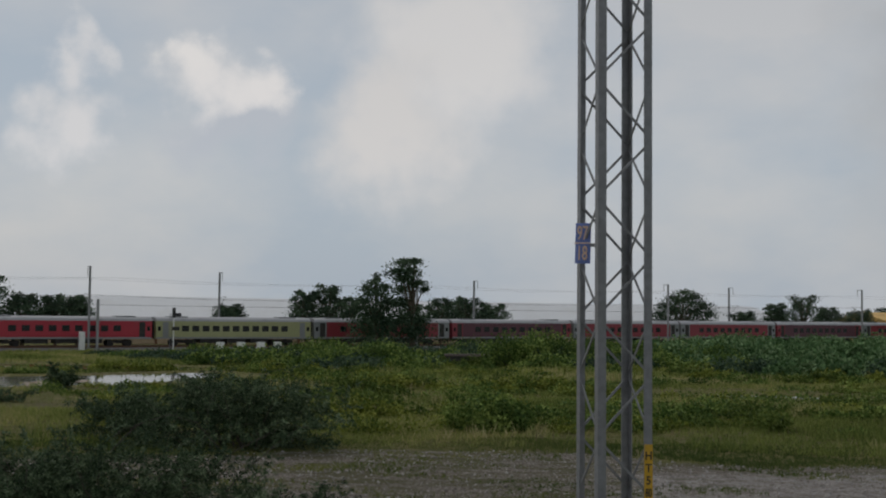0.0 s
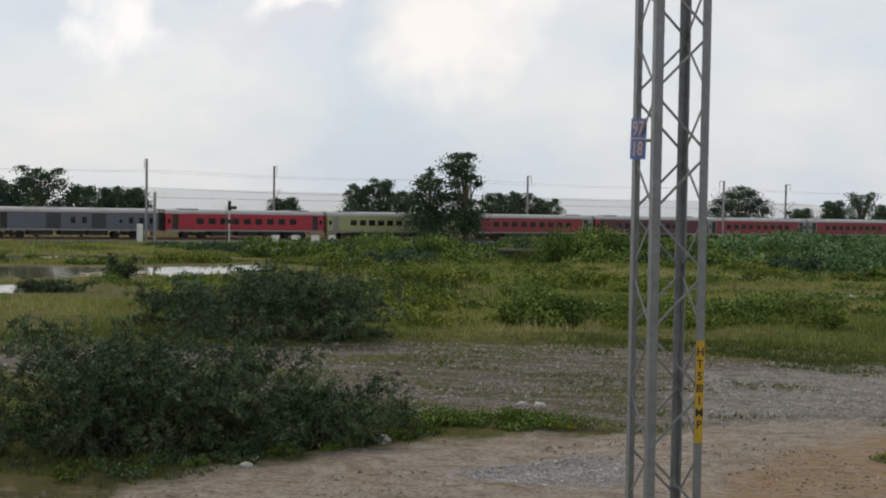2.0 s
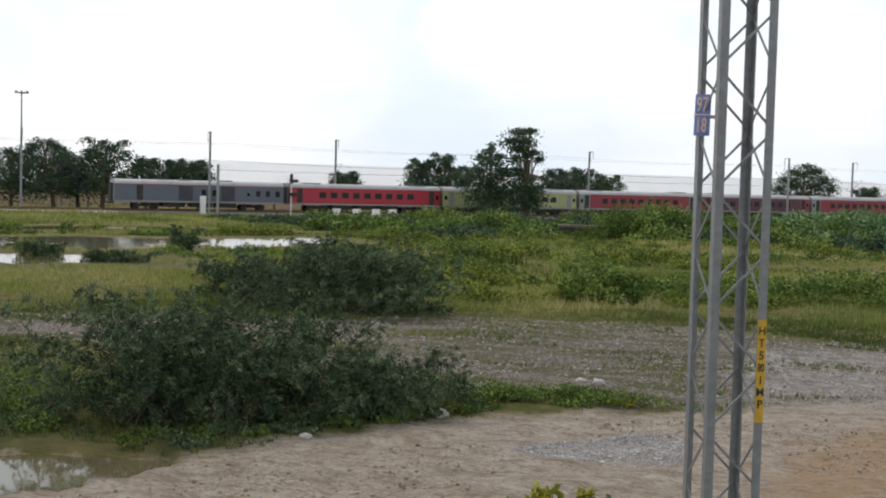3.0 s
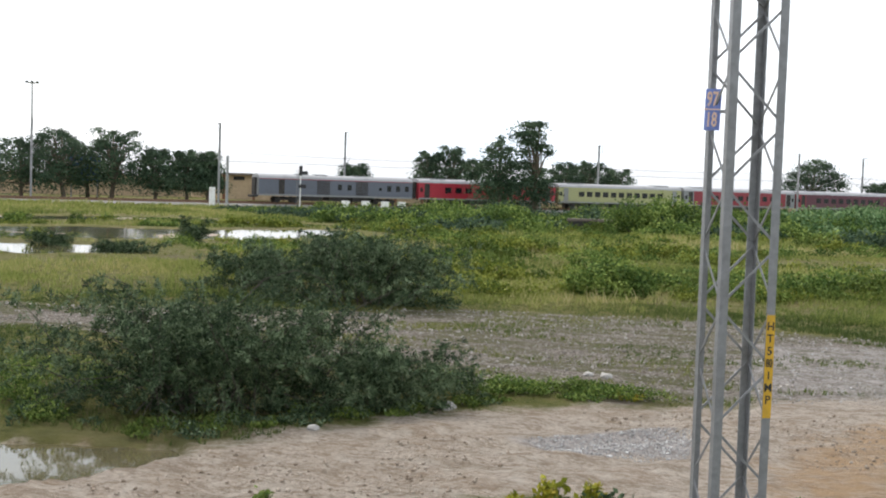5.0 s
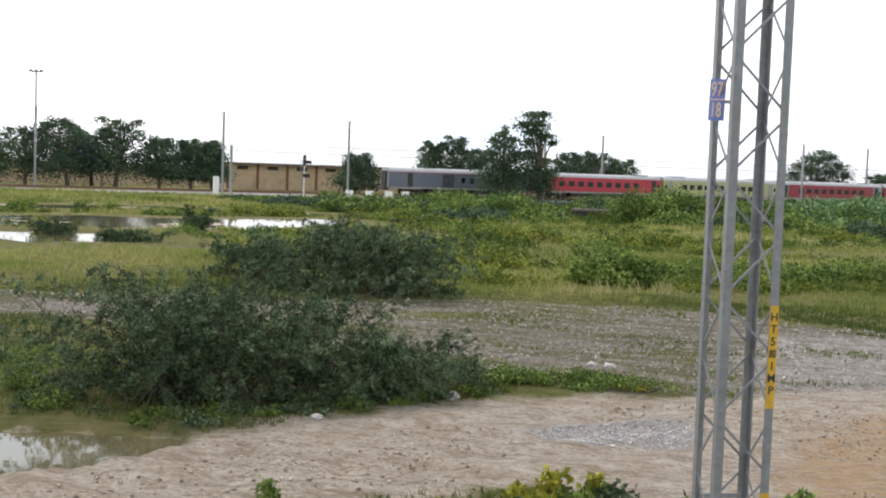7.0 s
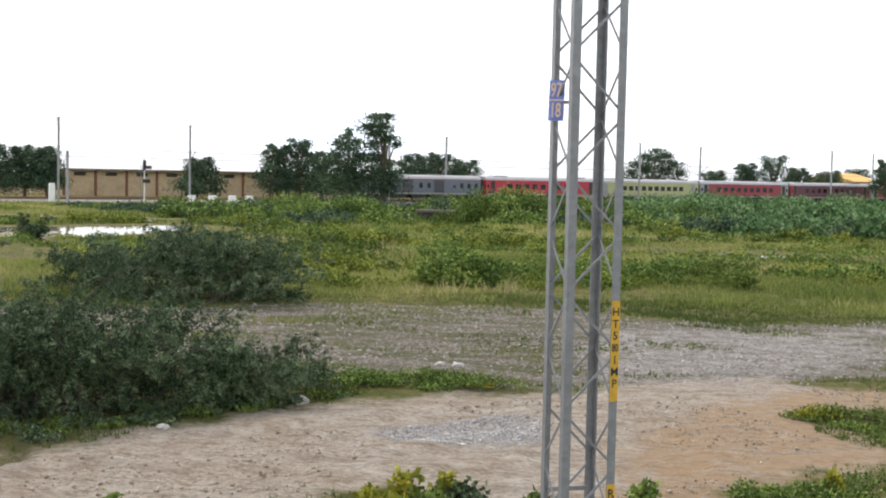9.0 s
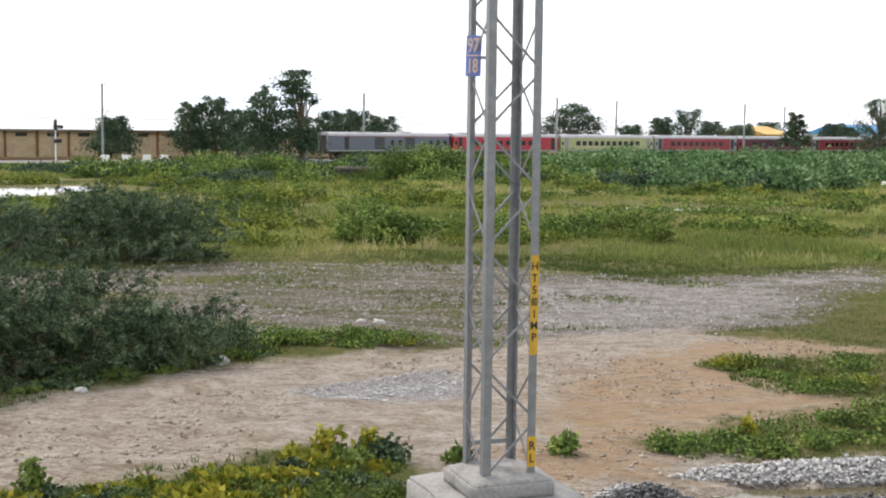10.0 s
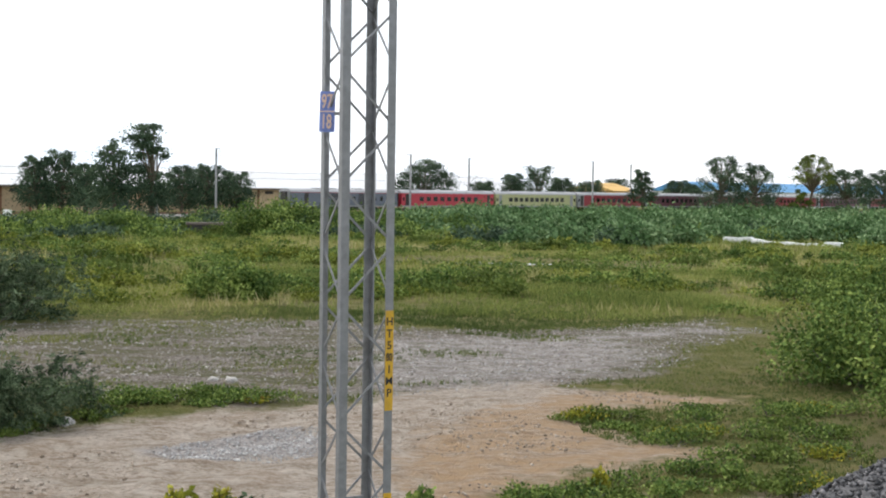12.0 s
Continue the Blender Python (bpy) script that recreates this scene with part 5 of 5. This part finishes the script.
def stone_mesh(name, rng, P, size, material, parent=None):
    n = len(P)
    tri = stone_corners(rng, P, size).reshape(n, 24, 3)
    me = bpy.data.meshes.new(name)
    # six corners a stone, shared by its eight faces
    F = np.array([(0, 1, 4), (1, 2, 4), (2, 3, 4), (3, 0, 4), (1, 0, 5), (2, 1, 5), (3, 2, 5), (0, 3, 5)])
    V = np.stack([tri[:, 0], tri[:, 1], tri[:, 4], tri[:, 7], tri[:, 2], tri[:, 14]], 1).reshape(-1, 3)
    idx = (np.arange(n) * 6)[:, None, None] + F[None]
    me.vertices.add(n * 6)
    me.vertices.foreach_set("co", V.astype(np.float32).ravel())
    me.loops.add(n * 24)
    me.loops.foreach_set("vertex_index", idx.astype(np.int32).ravel())
    me.polygons.add(n * 8)
    me.polygons.foreach_set("loop_start", np.arange(0, n * 24, 3, dtype=np.int32))
    me.update(calc_edges=True)
    me.materials.append(material)
    ob = new(name, me)
    if parent is not None:
        ob.parent = parent
    return ob


def scatter_in(rng, poly, n):
    xs, ys = [p[0] for p in poly], [p[1] for p in poly]
    X, Y = rng.uniform(min(xs), max(xs), n), rng.uniform(min(ys), max(ys), n)
    k = inside(X, Y, poly) + 0.3 * wavy(X, Y, 2.0) > 0
    return X[k], Y[k]


def stone_material(name, stops, rough=0.95):
    m, nt, b = nodes(name)
    geo = nt.nodes.new("ShaderNodeNewGeometry")
    tc = nt.nodes.new("ShaderNodeTexCoord").outputs["Object"]
    c = ramp_node(nt, geo.outputs["Random Per Island"], stops)
    g = ramp_node(nt, noise_node(nt, tc, 40.0), [(0.3, (0.7, 0.7, 0.7)), (0.7, (1, 1, 1))])
    nt.links.new(mix_node(nt, 1.0, c, g, "MULTIPLY"), b.inputs["Base Color"])
    b.inputs["Roughness"].default_value = rough
    return m


RUBBLE = stone_material("field_rubble", [(0.0, (0.265, 0.231, 0.193)), (0.5, (0.396, 0.359, 0.316)), (1.0, (0.566, 0.528, 0.481))])
CHIPS = stone_material("pale_chippings", [(0.0, (0.299, 0.290, 0.281)), (0.6, (0.505, 0.491, 0.476)), (1.0, (0.701, 0.682, 0.663))])
CLOD = stone_material("dry_clods", [(0.0, (0.22, 0.165, 0.115)), (0.5, (0.38, 0.305, 0.235)), (1.0, (0.55, 0.47, 0.385))])
COAL = stone_material("dark_ballast", [(0.0, (0.05, 0.05, 0.052)), (0.6, (0.12, 0.12, 0.125)), (1.0, (0.26, 0.25, 0.25))])


def make_stones():
    rng = np.random.default_rng(21)
    for name, poly, n, lo, hi, mat, label in (
            ("rubble", STONY, 17000, 0.014, 0.05, RUBBLE, "scattered grey-brown rubble on weedy soil"),
            ("rubble", PALE, 2800, 0.012, 0.035, CHIPS, "pale broken stone spread over the ground"),
            ("gravel", GRAVEL, 3600, 0.010, 0.028, CHIPS, "spilled pale gravel on the sandy track"),
            ("clods", ROAD, 15000, 0.008, 0.042, CLOD, "small clods and pebbles on the sandy track"),
            ("clods", OCHRE_SOIL, 3000, 0.006, 0.032, CLOD, "clods of ochre soil beside the mast"),
            ("gravel", BALLAST_STRIP, 9000, 0.018, 0.04, COAL, "dark ballast stones along the near track")):
        X, Y = scatter_in(rng, poly, n)
        if name == "clods":
            keep = wavy(X, Y, 0.9, 3.0) + 0.4 * wavy(X, Y, 2.7) > 0.08
            X, Y = X[keep], Y[keep]
        sz = rng.uniform(0, 1, len(X)) ** 2.5 * (hi - lo) + lo
        P = np.stack([X, Y, height(X, Y) + sz * 0.3], 1)
        tagged(stone_mesh(name, rng, P, sz, mat), label, "stones", kind="stuff")
    # a heap of dark ballast, and a low dark spill of it
    for cx, cy, r, h, n, mat, flat, turn, label in ((5.9, 12.2, 2.0, 1.25, 5200, COAL, 1.0, 0, "heap of dark crushed ballast stone"),
                                                    (1.2, 11.85, 0.5, 0.22, 1100, COAL, 0.7, 10, "small pile of dark ballast beside the foundation"),
                                                    (0.98, 12.15, 0.4, 0.14, 500, CHIPS, 0.5, 30, "small pile of pale ballast beside the foundation"),
                                                    (3.3, 11.75, 2.2, 0.10, 3000, COAL, 0.3, 12, "flat spill of dark ballast beside a puddle"),
                                                    (3.5, 13.35, 1.9, 0.15, 3000, CHIPS, 0.17, 11, "low ridge of pale ballast stones beside a puddle")):
        heap = new("ballast_heap")
        z0 = float(height(np.array([cx]), np.array([cy]))[0])
        heap.matrix_basis = pose(cx, cy, max(z0, -0.02), 0, 0, turn)
        tagged(heap, label, "stone heap", "heaps of ballast")

        def rise(u):
            return h * np.clip(1 - u, 0, 1) ** 0.85

        bm = bmesh.new()
        rings = []
        for i in range(7):
            u = i / 6
            rings.append([bm.verts.new((u * r * math.cos(k * 0.2618), u * r * flat * math.sin(k * 0.2618), float(rise(np.array(u))) - 0.04 - 0.08 * (i == 6)))
                          for k in range(24)])
        for a, b in zip(rings, rings[1:]):
            for k in range(24):
                bm.faces.new((a[k], b[k], b[(k + 1) % 24], a[(k + 1) % 24]))
        bmesh.ops.remove_doubles(bm, verts=bm.verts, dist=0.001)
        part("core", bm, DARK_STONE if mat is COAL else STONE, heap)
        a, u = rng.uniform(0, 6.2832, n), np.sqrt(rng.uniform(0, 1.15, n))
        P = np.stack([u * r * np.cos(a), u * r * flat * np.sin(a), rise(u) + rng.normal(size=n) * 0.018], 1)
        tagged(stone_mesh("broken_stone", rng, P, rng.uniform(0.014, 0.036, n) * (1.25 if h > 1 else 1.0), mat, heap), kind="stuff")
    for x, y, sz in ((-4.74, 18.75, 0.13), (-2.75, 22.6, 0.11), (-3.1, 22.75, 0.09), (-6.05, 16.3, 0.09)):
        bm = bmesh.new()
        bmesh.ops.create_icosphere(bm, subdivisions=3, radius=1.0)
        for v in bm.verts:
            v.co = v.co * (1 + 0.35 * noise.noise(v.co * 1.4 + Vector((x, y, 0))))
            v.co.z *= 0.6
        ob = link("stone", bm, STONE)
        ob.matrix_basis = pose(x, y, float(height(np.array([x]), np.array([y]))[0]) + sz * 0.25) @ Matrix.Scale(sz, 4)
        tagged(ob, "pale rough stone lying by the sandy track", "stone", "stones by the track")


make_stones()


def make_weeds():
    rng = np.random.default_rng(31)
    for k in range(120):
        u = rng.uniform(0, 1)
        deep = rng.uniform(0, 1) ** 1.3
        x = -5.1 + 3.5 * u + rng.normal() * 0.1 + 0.3 * deep
        y = 11.4 + 2.0 * u ** 0.8 - 1.5 * deep - 0.15 + rng.normal() * 0.06
        q = rng.uniform() + 0.25 * math.sin(9.0 * u)
        big = q < 0.55
        make_leafy_bush(x, y, rng.uniform(0.25, 0.6), rng.uniform(0.25, 0.4), rng.uniform(0.06, 0.2) * (1 - 0.25 * deep), 600 + k, 150 if big else 330, 0.095 if big else 0.045,
                        "low weed with broad yellowing leaves" if big else "low dark green weed", LEAF_YELLOW if big else (LEAF_GREEN if q < 0.9 else LEAF_THORN), "weed_plant", "weeds beside the near track")
    for x, y, w, h, m in ((-1.74, 13.45, 0.28, 0.42, LEAF_YELLOW), (-2.15, 13.4, 0.34, 0.36, LEAF_YELLOW), (-2.5, 13.2, 0.4, 0.25, LEAF_YELLOW), (-4.85, 11.6, 0.42, 0.42, LEAF_GREEN),
                          (0.42, 13.75, 0.45, 0.26, LEAF_FRESH), (-1.55, 13.3, 0.55, 0.3, LEAF_THORN), (-1.9, 13.1, 0.6, 0.28, LEAF_GREEN), (-0.75, 13.3, 0.3, 0.22, LEAF_GREEN), (2.6, 14.6, 0.3, 0.32, LEAF_YELLOW)):
        make_leafy_bush(x, y, w, w, h, int(900 + x * 10), 260, 0.08, "leafy weed standing beside the mast", m, "weed_plant", "weeds beside the near track")
    # turf islands and low herbs on the bare soil
    for k in range(70):
        poly = ([(1.0, 14.0), (2.3, 15.3), (4.0, 16.6), (6.5, 17.2), (6.5, 14.6), (2.6, 13.7)], [(2.9, 19.4), (5.0, 20.2), (7.5, 20.5), (7.5, 17.6), (3.6, 17.2)],
                [(-4.2, 20.4), (-3.0, 21.2), (-1.8, 21.0), (-2.0, 20.2)])[k % 3 if k < 45 else k % 2]
        xs, ys = [p[0] for p in poly], [p[1] for p in poly]
        for _ in range(30):
            x, y = rng.uniform(min(xs), max(xs)), rng.uniform(min(ys), max(ys))
            if inside(np.array([x]), np.array([y]), poly)[0] > 0:
                break
        q = rng.uniform()
        make_leafy_bush(x, y, rng.uniform(0.5, 1.3), rng.uniform(0.35, 0.8), rng.uniform(0.1, 0.3), 1000 + k, 380, 0.05,
                        "low mat of green herbs on bare soil", LEAF_GREEN if q < 0.45 else (LEAF_FRESH if q < 0.94 else LEAF_YELLOW), "weed_plant", "herbs on the bare soil")
    # herbs at the foot of the thorn bush and along the track's edge
    for k in range(26):
        u = k / 25
        x, y = -8.2 + 4.0 * u + rng.normal() * 0.2, 15.0 + 4.6 * u + rng.normal() * 0.2
        if inside(np.array([x]), np.array([y]), PONDS[0][0])[0] > -0.2:
            continue
        make_leafy_bush(x, y, rng.uniform(0.4, 0.9), rng.uniform(0.3, 0.5), rng.uniform(0.08, 0.22), 1200 + k, 260, 0.05,
                        "low green herbs under the thorn bush", LEAF_GREEN if rng.uniform() < 0.6 else LEAF_THORN, "weed_plant", "herbs on the bare soil")


make_weeds()


def make_far_odds():
    # broken white slabs
    rng = random.Random(5)
    for k in range(9):
        u = k / 8
        x, y = 29.8 + 6.6 * u, 106.0 - 6.0 * u
        z = float(height(np.array([x]), np.array([y]))[0])
        ob = link("concrete_slab", boxed(-rng.uniform(0.5, 0.9), 0.8, -0.4, 0.4, -0.1, rng.uniform(0.3, 0.62), 0.06), WHITEWASH)
        ob.matrix_basis = pose(x, y, z, 0, rng.uniform(-6, 6), -40 + rng.uniform(-14, 14))
        tagged(ob, "broken whitish concrete slab lying in the weeds", "slab", "broken slabs in the field")
    # low culvert wall
    c = new("culvert")
    d = 112.0
    az = radians(-7.9)
    c.matrix_basis = pose(d * math.sin(az), d * math.cos(az), -1.2, 0, 0, 8)
    tagged(c, "low dark culvert parapet among the shrubs", "culvert")
    part("coping", boxed(-2.2, 2.2, -0.5, 0.5, 1.3, 1.52, 0.04), EAVES, c)
    # added wall: the dark below the coping is put into its near-black colour
    part("wall", boxed(-2.1, 2.1, -0.4, 0.4, 0, 1.31), UNDER, c)
    for k, (x, w) in enumerate(((-17.2, 2.6), (-14.6, 3.0), (-12.4, 2.2))):
        make_leafy_bush(x, 108.6, w, 1.6, 1.0, 1400 + k, 900, 0.2, "low green shrub at the foot of the culvert", LEAF_GREEN, "shrub", "low shrubs of the field")
    # tall yard light
    d, az = 270.0, radians(-33.0)
    m = new("high_mast_light")
    m.matrix_basis = pose(d * math.sin(az), d * math.cos(az), -1.3)
    tagged(m, "very tall slim yard light with a ring of lamps", "lamp mast")
    part("pole", tube(bmesh.new(), [(0, 0, 0), (0, 0, 21.8)], [0.26, 0.15], 10), CONCRETE_POLE, m)
    part("ring", boxed(-1.1, 1.1, -1.1, 1.1, 21.3, 21.5, 0.05), CONCRETE_POLE, m)
    for k in range(6):
        lamp = part("floodlight", boxed(-0.25, 0.25, -0.15, 0.15, -0.2, 0.2, 0.03), GALV, m)
        lamp.matrix_basis = pose(1.2 * math.cos(k * 1.047), 1.2 * math.sin(k * 1.047), 21.55, 0, 0, k * 60)
    # blue hoarding among the trees
    b = new("hoarding")
    b.matrix_basis = far(bearing(-30.75, 21.5), 21.5, -1.3)
    tagged(b, "blue hoarding with pale unreadable writing", "hoarding")
    part("panel", boxed(-2.2, 2.2, -0.06, 0.06, 2.6, 6.4), TARP, b)
    for z, w in ((5.4, 1.3), (3.2, 1.6)):
        part("writing_bar", boxed(-w, w, -0.085, -0.065, z - 0.16, z + 0.16), WHITEWASH, b)
    for x in (-1.9, 1.9):
        part("post", boxed(x - 0.1, x + 0.1, 0.08, 0.24, 0, 6.4), GALV, b)


make_far_odds()


def motions():
    for ob, ahead in TRAIN:
        walk(ob, [(t, far(train_pos(t) + ahead)) for t in range(0, 13)])


motions()
